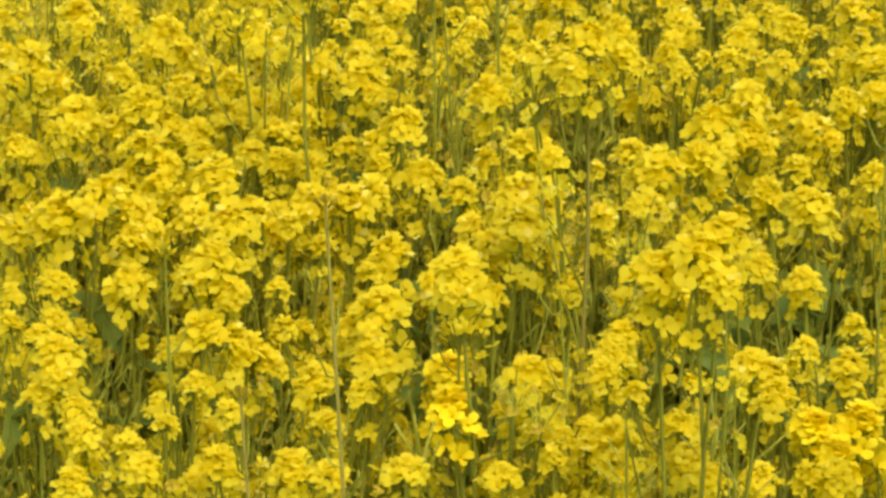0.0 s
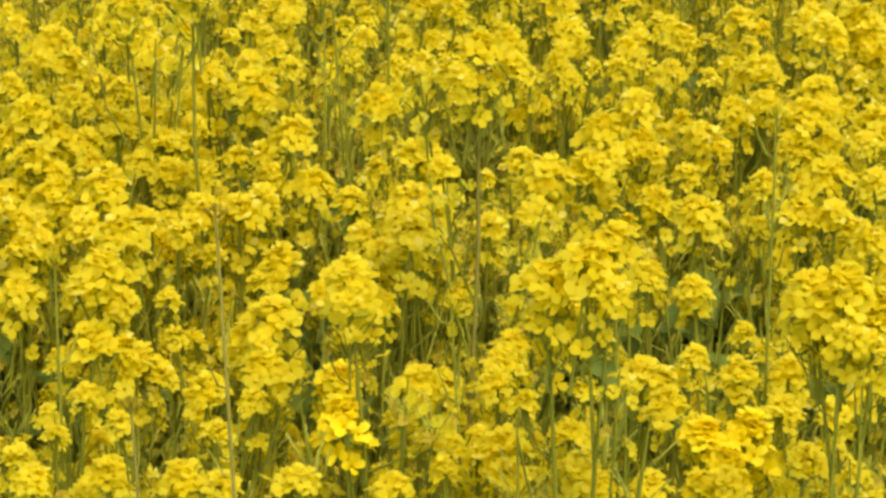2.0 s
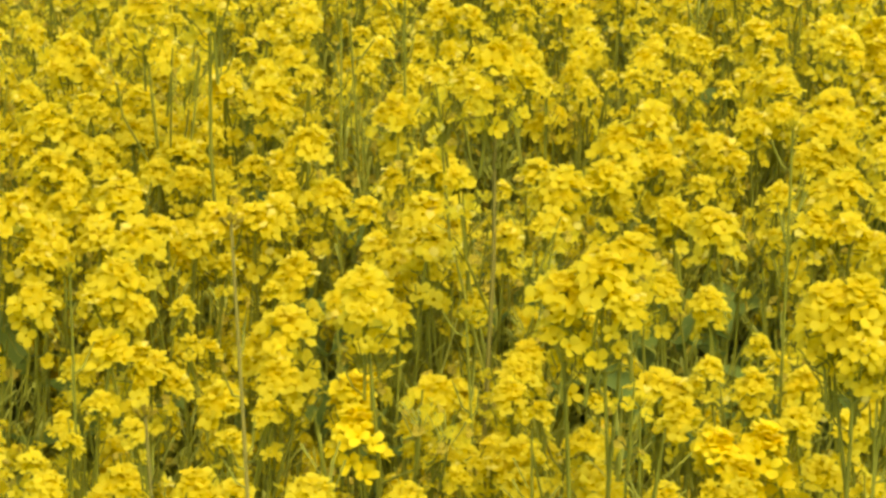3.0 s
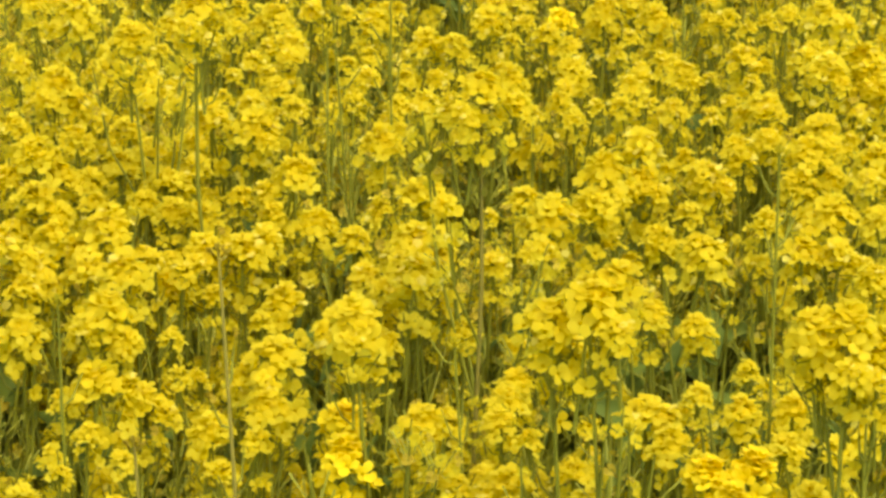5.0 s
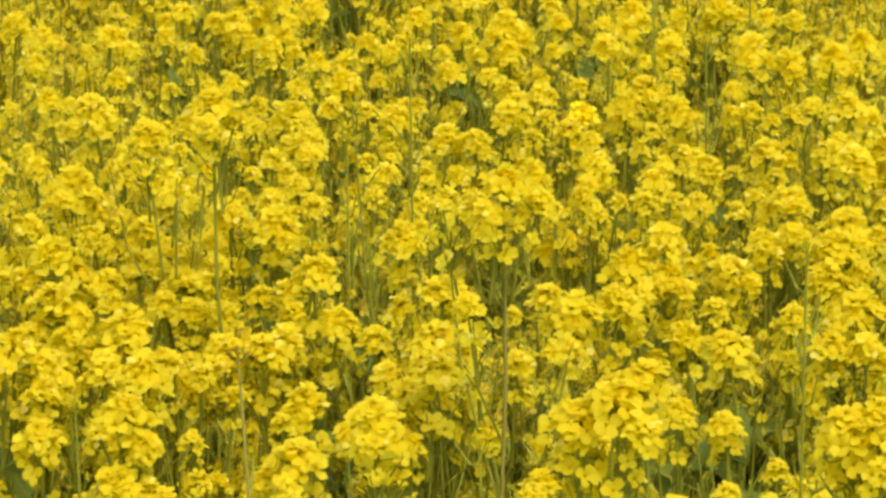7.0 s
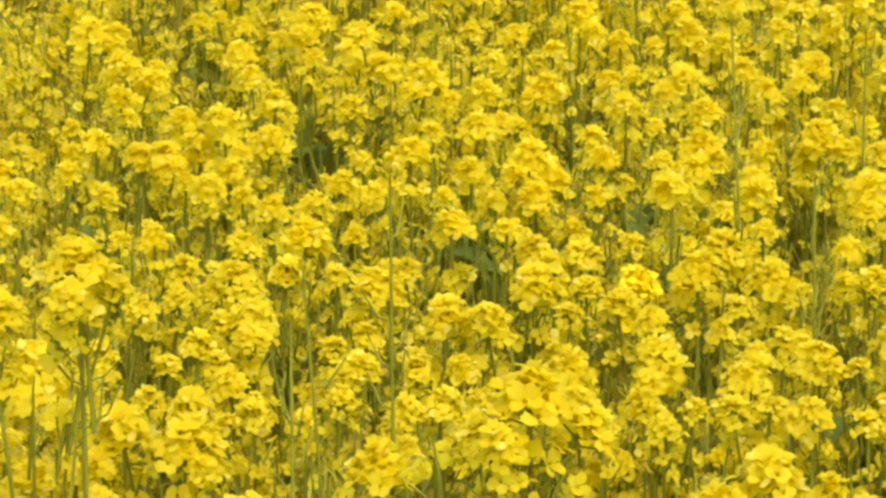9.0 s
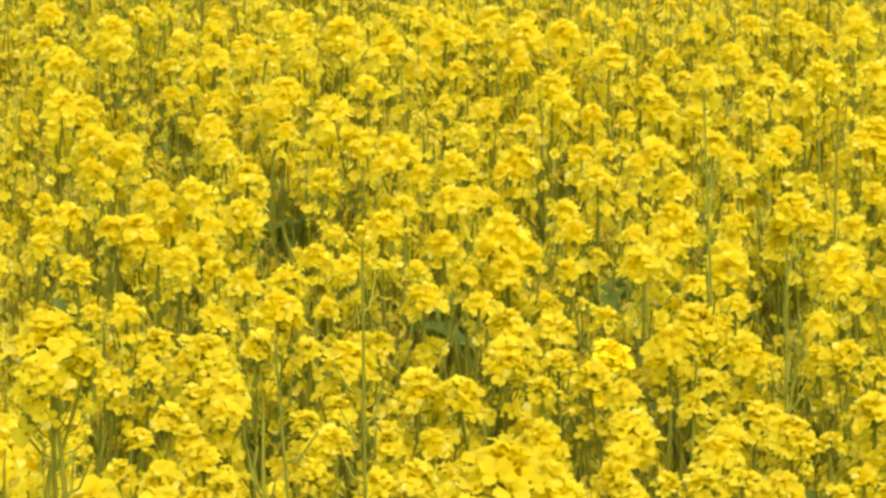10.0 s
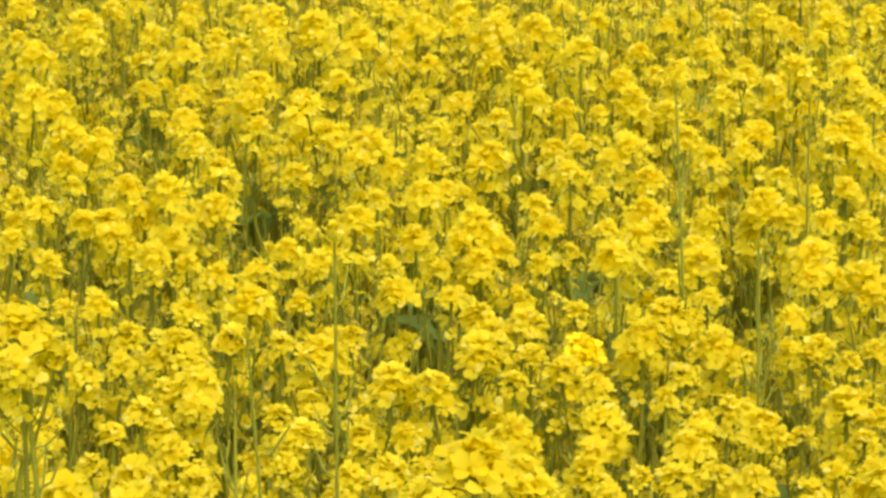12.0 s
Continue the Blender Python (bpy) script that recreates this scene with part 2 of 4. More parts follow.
LEAVES = [leaf_piece(0.11, 0.026, 0.5), leaf_piece(0.085, 0.018, 0.25), leaf_piece(0.14, 0.034, 0.8), leaf_piece(0.07, 0.014, 0.1)]
LEAF_MESH = [mesh_of("leaf", p) for p in LEAVES]


def stem_kind(mat=3, stout=1.0, branches=4):
    """A main stem one unit high, to be stretched to its plant's height, with side shoots. Ends: where side racemes sit."""
    bend = Vector((rng.uniform(-0.09, 0.09), rng.uniform(-0.06, 0.06), 0))
    wave = Vector((rng.uniform(-0.018, 0.018), rng.uniform(-0.014, 0.014), 0))
    line = [bend * (u * u) + wave * math.sin(u * 6) + Vector((0, 0, u)) for u in np.linspace(0, 1, 6)]
    radii = [(0.0036 - 0.0020 * u) * stout for u in np.linspace(0, 1, 6)]
    pieces, ends, spots = [tube(line, radii, mat, 4)], [], []
    q = rng.uniform(0, 6.28)
    for k in range(branches):
        u = rng.uniform(0.52, 0.80)
        base = bend * (u * u) + wave * math.sin(u * 6) + Vector((0, 0, u))
        q += 2.1 + rng.uniform(-0.5, 0.5)
        out, top = rng.uniform(0.04, 0.10), rng.uniform(0.82, 0.96)
        tip = Vector((base.x + math.cos(q) * out, base.y + math.sin(q) * out, top))
        mid = base.lerp(tip, 0.5) + Vector((math.cos(q), math.sin(q), 0)) * out * 0.25
        pieces.append(tube([base, mid, tip], [0.0018, 0.0015, 0.0013], 3, 3))
        ends.append((tip, q))
        spots.append((base, q))
    for k in range(3):
        u = rng.uniform(0.25, 0.6)
        spots.append((bend * (u * u) + wave * math.sin(u * 6) + Vector((0, 0, u)), rng.uniform(0, 6.28)))
    return {"piece": joined(pieces), "mesh": mesh_of("stem", joined(pieces)), "ends": ends, "spots": spots, "top": line[-1]}


STEMS = [stem_kind() for _ in range(10)]
BROWN_STEM = stem_kind(7, 1.1)
SLIM_STEMS = [stem_kind(branches=0) for _ in range(3)]


# ---- ground ----
def ground_sheet():
    bm = bmesh.new()
    edges = [-2000, -300, -60, -15] + list(np.linspace(-6, 6, 25)) + [15, 60, 300, 2000]
    grid = [[bm.verts.new((x, y + 2, 0.02 * noise.noise((x * 2, y * 2, 0)) if max(abs(x), abs(y)) < 7 else 0)) for x in edges] for y in edges]
    for j in range(len(edges) - 1):
        for i in range(len(edges) - 1):
            bm.faces.new((grid[j][i], grid[j][i + 1], grid[j + 1][i + 1], grid[j + 1][i]))
    me = bpy.data.meshes.new("ground")
    bm.to_mesh(me)
    bm.free()
    me.materials.append(SOIL)
    return tagged(new("ground", me), "dark brown field soil under the rapeseed crop", "ground", kind="structure")


ground_sheet()

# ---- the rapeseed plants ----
# gaps in the crop, placed to fit the camera's view: x, y, half-width, half-depth
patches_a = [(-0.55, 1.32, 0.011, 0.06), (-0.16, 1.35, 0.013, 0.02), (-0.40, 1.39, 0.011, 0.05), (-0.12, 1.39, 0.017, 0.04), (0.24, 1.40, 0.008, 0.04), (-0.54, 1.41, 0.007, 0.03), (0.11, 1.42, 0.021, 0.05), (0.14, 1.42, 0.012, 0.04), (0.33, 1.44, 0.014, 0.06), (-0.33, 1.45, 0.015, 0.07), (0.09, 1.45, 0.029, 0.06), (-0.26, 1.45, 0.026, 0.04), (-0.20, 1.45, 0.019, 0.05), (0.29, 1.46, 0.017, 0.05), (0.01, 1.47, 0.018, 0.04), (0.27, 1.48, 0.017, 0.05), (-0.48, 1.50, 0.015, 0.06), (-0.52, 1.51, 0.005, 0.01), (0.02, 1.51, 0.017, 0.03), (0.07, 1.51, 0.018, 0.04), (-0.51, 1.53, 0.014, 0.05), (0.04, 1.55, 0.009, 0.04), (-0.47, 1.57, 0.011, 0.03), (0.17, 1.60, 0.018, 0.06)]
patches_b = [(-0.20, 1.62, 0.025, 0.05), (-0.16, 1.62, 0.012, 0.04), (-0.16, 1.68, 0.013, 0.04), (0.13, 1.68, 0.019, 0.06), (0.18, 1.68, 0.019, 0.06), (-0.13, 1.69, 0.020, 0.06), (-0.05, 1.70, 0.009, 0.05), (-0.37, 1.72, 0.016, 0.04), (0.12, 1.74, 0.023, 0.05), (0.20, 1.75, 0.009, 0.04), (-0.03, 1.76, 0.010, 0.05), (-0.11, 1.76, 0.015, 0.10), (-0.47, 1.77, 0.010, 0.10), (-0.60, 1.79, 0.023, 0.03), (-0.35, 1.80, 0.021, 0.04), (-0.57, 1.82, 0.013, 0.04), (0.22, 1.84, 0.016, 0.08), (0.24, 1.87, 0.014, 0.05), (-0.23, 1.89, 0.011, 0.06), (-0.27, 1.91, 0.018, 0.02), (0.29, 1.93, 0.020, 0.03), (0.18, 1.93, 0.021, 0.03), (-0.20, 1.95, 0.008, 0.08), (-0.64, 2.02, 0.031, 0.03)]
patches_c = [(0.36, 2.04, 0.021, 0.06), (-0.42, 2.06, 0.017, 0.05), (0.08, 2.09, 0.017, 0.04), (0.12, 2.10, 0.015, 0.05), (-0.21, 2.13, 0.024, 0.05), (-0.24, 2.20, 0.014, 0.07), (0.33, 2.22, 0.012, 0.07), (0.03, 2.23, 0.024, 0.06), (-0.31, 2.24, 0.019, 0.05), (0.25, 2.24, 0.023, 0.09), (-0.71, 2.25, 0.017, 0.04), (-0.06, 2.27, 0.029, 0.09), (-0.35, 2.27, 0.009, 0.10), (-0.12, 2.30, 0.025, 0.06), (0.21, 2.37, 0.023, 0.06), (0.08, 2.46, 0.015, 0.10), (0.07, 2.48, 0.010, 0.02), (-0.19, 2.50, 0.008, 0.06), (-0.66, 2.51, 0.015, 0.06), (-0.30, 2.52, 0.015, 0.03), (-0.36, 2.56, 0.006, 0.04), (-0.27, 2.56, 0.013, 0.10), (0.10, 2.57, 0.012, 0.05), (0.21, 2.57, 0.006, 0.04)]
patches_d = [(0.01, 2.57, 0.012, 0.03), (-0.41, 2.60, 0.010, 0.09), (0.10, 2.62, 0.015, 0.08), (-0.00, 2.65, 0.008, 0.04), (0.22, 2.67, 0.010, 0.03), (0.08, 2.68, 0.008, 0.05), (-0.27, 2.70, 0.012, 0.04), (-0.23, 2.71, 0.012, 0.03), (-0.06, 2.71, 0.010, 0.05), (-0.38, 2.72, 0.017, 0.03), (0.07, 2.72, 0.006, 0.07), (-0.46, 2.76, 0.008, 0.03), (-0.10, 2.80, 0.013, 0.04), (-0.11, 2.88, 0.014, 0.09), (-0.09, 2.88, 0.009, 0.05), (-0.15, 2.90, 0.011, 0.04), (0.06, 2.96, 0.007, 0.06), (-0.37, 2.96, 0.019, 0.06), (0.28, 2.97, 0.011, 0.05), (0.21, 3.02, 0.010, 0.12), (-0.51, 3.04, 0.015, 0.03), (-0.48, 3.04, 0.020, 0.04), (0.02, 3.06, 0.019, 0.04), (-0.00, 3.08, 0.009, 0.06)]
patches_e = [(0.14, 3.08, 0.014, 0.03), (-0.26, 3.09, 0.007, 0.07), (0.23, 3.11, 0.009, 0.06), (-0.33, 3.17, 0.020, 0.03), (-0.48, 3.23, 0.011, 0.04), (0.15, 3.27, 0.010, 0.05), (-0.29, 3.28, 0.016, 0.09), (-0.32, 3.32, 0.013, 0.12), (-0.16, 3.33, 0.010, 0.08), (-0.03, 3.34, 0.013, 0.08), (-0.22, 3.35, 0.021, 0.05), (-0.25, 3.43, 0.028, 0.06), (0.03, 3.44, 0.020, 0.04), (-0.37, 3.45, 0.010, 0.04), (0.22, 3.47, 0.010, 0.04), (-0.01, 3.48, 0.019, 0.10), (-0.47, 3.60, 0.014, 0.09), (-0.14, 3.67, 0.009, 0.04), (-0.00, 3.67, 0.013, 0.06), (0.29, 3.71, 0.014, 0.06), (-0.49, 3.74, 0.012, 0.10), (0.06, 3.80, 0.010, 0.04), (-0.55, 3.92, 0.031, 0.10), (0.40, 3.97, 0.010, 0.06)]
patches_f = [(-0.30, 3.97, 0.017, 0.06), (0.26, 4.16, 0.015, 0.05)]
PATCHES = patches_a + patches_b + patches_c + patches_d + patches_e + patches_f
planted = []


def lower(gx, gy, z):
    """Where a patch that opens at (gx, gy) lies lower down, followed along the camera's line of sight."""
    slant, eye_y = (2.45, -1.25) if gy < 2.05 else (2.9 + 1.1 * (gy - 2.4), -0.06)
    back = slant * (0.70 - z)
    return gx * (1 + back / (gy - eye_y)), gy + back + 0.01


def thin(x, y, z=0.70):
    """Whether a place lies in one of the thin patches, where the green below shows. They slant along the camera's
    line of sight, the farther ones more, and fan out from it, so that they show as gaps in its view."""
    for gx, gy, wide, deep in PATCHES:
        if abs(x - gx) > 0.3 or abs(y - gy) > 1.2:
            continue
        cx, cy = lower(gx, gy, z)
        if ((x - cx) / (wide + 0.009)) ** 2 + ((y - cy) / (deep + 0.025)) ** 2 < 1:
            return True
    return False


def child(name, mesh, parent, m, label=""):
    ob = new(name, mesh)
    ob.parent = parent
    ob.matrix_basis = m
    return tagged(ob, label)


def head_of(wide, gold=False, near=False):
    """A raceme for a flower head that wide, and its scale."""
    pool, usual = (GOLDEN, 0.048) if gold else (SMALL, 0.041) if wide < 0.038 else (BROAD if near else BIG, 0.048)
    return pool[int(rng.integers(len(pool)))], min(1.25, max(0.78, wide / usual))


def rapeseed_plant(x, y, z, wide, sides=3, gold=False, label="", brown=False, lean=0.0):
    """One plant whose main raceme, that wide, is crowned at (x, y, z); flowers of the plants nearest to the path are pieces of their own."""
    kind, spin = STEMS[int(rng.integers(len(STEMS)))], rng.uniform(0, 6.28)
    kind = BROWN_STEM if brown else kind if sides else SLIM_STEMS[int(rng.integers(3))]
    high = z - 0.010
    turn = Matrix.Rotation(spin, 4, "Z")
    foot = Vector((x, y, 0)) - turn @ Vector((kind["top"].x, kind["top"].y, 0))
    plant = new("rapeseed_plant")
    plant.matrix_basis = Matrix.Translation((foot.x, foot.y, 0)) @ Matrix.Rotation(lean / z, 4, "Y") @ turn
    text = label or ("tall rapeseed plant with a broad yellow flower head above its neighbours" if z > 0.8 else
                     "rapeseed plant with a broad bright yellow flower head" if wide > 0.062 else
                     "low rapeseed plant with a small yellow flower head" if wide < 0.04 else
                     "rapeseed plant with domed yellow flower heads on green stems")
    tagged(plant, text, "rapeseed plant", "rapeseed plants in the field")
    child("stem", kind["mesh"], plant, Matrix.Diagonal((1, 1, high, 1)))
    head, size = head_of(wide, gold, y < 1.95 and not brown)
    tilt = Matrix.Rotation(rng.uniform(-0.22, 0.22), 4, "X") @ Matrix.Rotation(rng.uniform(0, 6.28), 4, "Z")
    crown = Vector((kind["top"].x, kind["top"].y, high))
    at = Matrix.Translation(crown) @ tilt @ Matrix.Scale(size, 4)
    if y < 1.80 or 2.0 < y < 2.2:
        core = child("raceme", head["core"], plant, at, "domed golden-yellow raceme" if gold else "")
        for k, (_, _, m) in zip(head["picks"], head["rows"]):
            child("flower", PIECES[head["pool"]][k], core, m)
    else:
        child("raceme", head["mesh" if y < 2.9 else "half_mesh"], plant, at, "domed golden-yellow raceme" if gold else "")
    # young shoots that branch off just under the crown and widen it
    q = rng.uniform(0, 6.28)
    for k in range(int(wide > 0.050) + int(wide > 0.058) + int(wide > 0.066)):
        q += 2.1 + rng.uniform(-0.4, 0.4)
        bend = rng.uniform(0.28, 0.44) * wide / 0.06
        shoot = SMALL[int(rng.integers(6))]
        m = Matrix.Translation(crown - Vector((0, 0, 0.072 + 0.008 * k))) @ Matrix.Rotation(q, 4, "Z") @ Matrix.Rotation(bend, 4, "Y")
        spot = plant.matrix_basis @ (m @ Vector((0, 0, 0.070)))
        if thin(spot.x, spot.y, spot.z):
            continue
        child("raceme", shoot["mesh" if y < 2.2 else "half_mesh"], plant, m @ Matrix.Translation((0, 0, 0.070)) @ Matrix.Scale(rng.uniform(0.78, 1.0), 4))
    for tip, q in kind["ends"][:sides]:
        small = SMALL[int(rng.integers(len(SMALL)))] if rng.random() < 0.22 else LOOSE[int(rng.integers(len(LOOSE)))]
        spot = plant.matrix_basis @ Vector((tip.x, tip.y, 0))
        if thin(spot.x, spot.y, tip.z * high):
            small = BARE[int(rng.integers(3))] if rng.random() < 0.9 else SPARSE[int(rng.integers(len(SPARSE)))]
        m = Matrix.Translation((tip.x, tip.y, tip.z * high)) @ Matrix.Rotation(q, 4, "Z") @ Matrix.Rotation(rng.uniform(0.0, 0.35), 4, "Y")
        child("raceme", small["half_mesh" if y < 2.3 else "far_mesh"], plant, m @ Matrix.Scale(rng.uniform(0.75, 1.05), 4))
    for spot, q in kind["spots"][-3:]:
        m = Matrix.Translation((spot.x, spot.y, spot.z * high)) @ Matrix.Rotation(q + rng.uniform(-0.6, 0.6), 4, "Z")
        child("leaf", LEAF_MESH[int(rng.integers(4))], plant, m)
    planted.append((x, y))
    return plant


rapeseed_plant(0.182, 1.370, 0.720, 0.035, gold=True, label="rapeseed plant with a golden-orange flower head")
rapeseed_plant(0.164, 1.410, 0.720, 0.046, gold=True, label="rapeseed plant with a golden-orange flower head")
rapeseed_plant(0.203, 1.420, 0.720, 0.051, gold=True, label="rapeseed plant with a golden-orange flower head")
rapeseed_plant(-0.164, 1.436, 0.720, 0.049, gold=True, label="rapeseed plant with a golden-orange flower head")
rapeseed_plant(-0.174, 1.513, 0.720, 0.050, gold=True, label="rapeseed plant with a golden-orange flower head")
rapeseed_plant(0.034, 2.786, 0.720, 0.039, gold=True, label="rapeseed plant with a golden-orange flower head")
for px, py, pz, pw in (
        (-0.485, 1.274, 0.720, 0.039), (-0.428, 1.300, 0.720, 0.042), (-0.263, 1.304, 0.720, 0.040), (0.066, 1.306, 0.720, 0.049),
        (-0.112, 1.310, 0.720, 0.039), (-0.298, 1.311, 0.720, 0.045), (-0.196, 1.314, 0.720, 0.044), (-0.363, 1.314, 0.720, 0.047),
        (0.113, 1.316, 0.720, 0.041), (0.180, 1.324, 0.720, 0.040), (0.155, 1.327, 0.720, 0.028), (-0.013, 1.333, 0.720, 0.042),
        (-0.068, 1.343, 0.720, 0.025), (0.293, 1.349, 0.720, 0.033), (0.051, 1.351, 0.720, 0.044), (-0.449, 1.354, 0.720, 0.035),
        (0.252, 1.370, 0.720, 0.045), (-0.491, 1.371, 0.720, 0.040), (-0.014, 1.383, 0.720, 0.051), (-0.065, 1.392, 0.720, 0.029),
        (-0.421, 1.396, 0.720, 0.025), (-0.080, 1.404, 0.720, 0.030), (-0.277, 1.408, 0.720, 0.036), (-0.040, 1.414, 0.720, 0.027),
):
    rapeseed_plant(px, py, pz, pw)
for px, py, pz, pw in (
        (-0.504, 1.418, 0.720, 0.041), (0.043, 1.420, 0.720, 0.040), (-0.367, 1.428, 0.720, 0.034), (-0.433, 1.438, 0.720, 0.030),
        (0.158, 1.443, 0.720, 0.036), (-0.545, 1.447, 0.720, 0.042), (-0.095, 1.448, 0.750, 0.056), (-0.112, 1.451, 0.720, 0.024),
        (-0.530, 1.470, 0.750, 0.057), (-0.249, 1.476, 0.720, 0.036), (0.237, 1.477, 0.720, 0.046), (0.286, 1.479, 0.720, 0.036),
        (0.133, 1.485, 0.720, 0.044), (-0.408, 1.488, 0.720, 0.032), (0.001, 1.492, 0.720, 0.031), (-0.293, 1.493, 0.720, 0.047),
        (0.058, 1.522, 0.720, 0.031), (-0.401, 1.525, 0.750, 0.058), (-0.026, 1.529, 0.720, 0.040), (0.312, 1.530, 0.720, 0.043),
        (-0.245, 1.546, 0.720, 0.048), (0.202, 1.551, 0.720, 0.047), (0.112, 1.553, 0.720, 0.052), (-0.366, 1.554, 0.720, 0.054),
):
    rapeseed_plant(px, py, pz, pw)
for px, py, pz, pw in (
        (-0.440, 1.565, 0.720, 0.030), (0.251, 1.566, 0.720, 0.043), (-0.021, 1.577, 0.720, 0.043), (-0.573, 1.588, 0.720, 0.030),
        (-0.238, 1.598, 0.750, 0.065), (0.162, 1.602, 0.720, 0.021), (-0.269, 1.612, 0.720, 0.046), (-0.603, 1.613, 0.720, 0.032),
        (-0.559, 1.619, 0.720, 0.038), (-0.011, 1.622, 0.720, 0.042), (-0.337, 1.622, 0.720, 0.032), (0.037, 1.623, 0.750, 0.057),
        (0.285, 1.657, 0.720, 0.050), (0.213, 1.658, 0.720, 0.034), (-0.616, 1.686, 0.720, 0.028), (-0.404, 1.689, 0.720, 0.027),
        (-0.173, 1.690, 0.750, 0.069), (-0.416, 1.704, 0.750, 0.067), (-0.138, 1.710, 0.720, 0.034), (-0.576, 1.714, 0.720, 0.044),
        (-0.503, 1.714, 0.720, 0.054), (-0.354, 1.720, 0.720, 0.031), (-0.063, 1.739, 0.720, 0.039), (-0.268, 1.763, 0.720, 0.028),
):
    rapeseed_plant(px, py, pz, pw)
for px, py, pz, pw in (
        (0.169, 1.763, 0.720, 0.041), (0.124, 1.798, 0.720, 0.043), (-0.412, 1.804, 0.750, 0.058), (-0.248, 1.805, 0.720, 0.053),
        (-0.117, 1.812, 0.750, 0.057), (-0.587, 1.821, 0.750, 0.061), (-0.518, 1.836, 0.720, 0.044), (-0.321, 1.836, 0.720, 0.034),
        (-0.118, 1.849, 0.720, 0.044), (-0.404, 1.853, 0.720, 0.034), (-0.153, 1.855, 0.720, 0.038), (-0.645, 1.857, 0.720, 0.046),
        (-0.552, 1.877, 0.750, 0.059), (-0.461, 1.885, 0.720, 0.047), (0.179, 1.888, 0.750, 0.059), (-0.361, 1.889, 0.720, 0.035),
        (-0.518, 1.895, 0.720, 0.054), (-0.173, 1.897, 0.720, 0.038), (0.359, 1.900, 0.720, 0.047), (-0.121, 1.900, 0.750, 0.070),
        (-0.394, 1.920, 0.720, 0.036), (-0.038, 1.926, 0.720, 0.039), (-0.442, 1.931, 0.750, 0.084), (-0.304, 1.948, 0.720, 0.054),
):
    rapeseed_plant(px, py, pz, pw)
for px, py, pz, pw in (
        (-0.089, 1.949, 0.720, 0.036), (-0.344, 1.954, 0.720, 0.054), (0.004, 1.961, 0.720, 0.042), (0.326, 1.966, 0.720, 0.051),
        (0.288, 1.972, 0.720, 0.054), (-0.506, 1.972, 0.720, 0.055), (0.021, 1.989, 0.750, 0.072), (-0.284, 1.993, 0.720, 0.045),
        (-0.189, 1.994, 0.720, 0.045), (-0.555, 1.996, 0.720, 0.043), (0.319, 2.001, 0.750, 0.061), (-0.527, 2.003, 0.750, 0.061),
        (0.139, 2.004, 0.720, 0.045), (0.066, 2.007, 0.750, 0.057), (-0.232, 2.026, 0.720, 0.052), (-0.119, 2.038, 0.750, 0.091),
        (-0.356, 2.052, 0.720, 0.048), (0.254, 2.060, 0.720, 0.044), (-0.392, 2.068, 0.720, 0.043), (-0.281, 2.072, 0.720, 0.036),
        (0.378, 2.077, 0.720, 0.043), (-0.478, 2.085, 0.720, 0.044), (0.173, 2.091, 0.720, 0.037), (-0.689, 2.095, 0.720, 0.043),
):
    rapeseed_plant(px, py, pz, pw)
for px, py, pz, pw in (
        (-0.427, 2.101, 0.720, 0.041), (-0.261, 2.102, 0.750, 0.062), (-0.322, 2.115, 0.720, 0.041), (-0.007, 2.119, 0.720, 0.047),
        (-0.626, 2.121, 0.750, 0.060), (0.083, 2.123, 0.750, 0.069), (-0.551, 2.149, 0.750, 0.063), (-0.496, 2.153, 0.720, 0.048),
        (-0.408, 2.156, 0.720, 0.054), (0.385, 2.166, 0.750, 0.060), (-0.528, 2.173, 0.720, 0.049), (0.299, 2.177, 0.720, 0.050),
        (0.123, 2.179, 0.720, 0.051), (0.312, 2.197, 0.750, 0.061), (-0.464, 2.198, 0.720, 0.055), (0.198, 2.200, 0.720, 0.056),
        (0.123, 2.206, 0.750, 0.061), (0.340, 2.210, 0.720, 0.035), (-0.382, 2.213, 0.720, 0.042), (-0.318, 2.260, 0.750, 0.065),
        (-0.439, 2.272, 0.720, 0.043), (0.328, 2.274, 0.750, 0.072), (0.236, 2.287, 0.720, 0.051), (-0.369, 2.287, 0.750, 0.059),
):
    rapeseed_plant(px, py, pz, pw)
for px, py, pz, pw in (
        (-0.408, 2.292, 0.720, 0.043), (-0.173, 2.293, 0.720, 0.056), (-0.708, 2.296, 0.750, 0.066), (-0.528, 2.297, 0.720, 0.046),
        (-0.678, 2.304, 0.720, 0.050), (0.270, 2.339, 0.750, 0.059), (-0.471, 2.339, 0.720, 0.043), (-0.608, 2.343, 0.720, 0.040),
        (-0.564, 2.397, 0.750, 0.064), (-0.303, 2.398, 0.720, 0.032), (-0.529, 2.404, 0.720, 0.051), (-0.103, 2.405, 0.720, 0.027),
        (0.051, 2.408, 0.720, 0.026), (-0.240, 2.413, 0.720, 0.027), (0.214, 2.416, 0.720, 0.028), (-0.397, 2.418, 0.720, 0.031),
        (0.001, 2.419, 0.720, 0.026), (-0.282, 2.423, 0.720, 0.036), (-0.461, 2.428, 0.720, 0.048), (-0.468, 2.431, 0.750, 0.075),
        (0.171, 2.439, 0.720, 0.040), (-0.160, 2.441, 0.720, 0.035), (-0.335, 2.441, 0.720, 0.045), (-0.132, 2.444, 0.720, 0.046),
):
    rapeseed_plant(px, py, pz, pw)
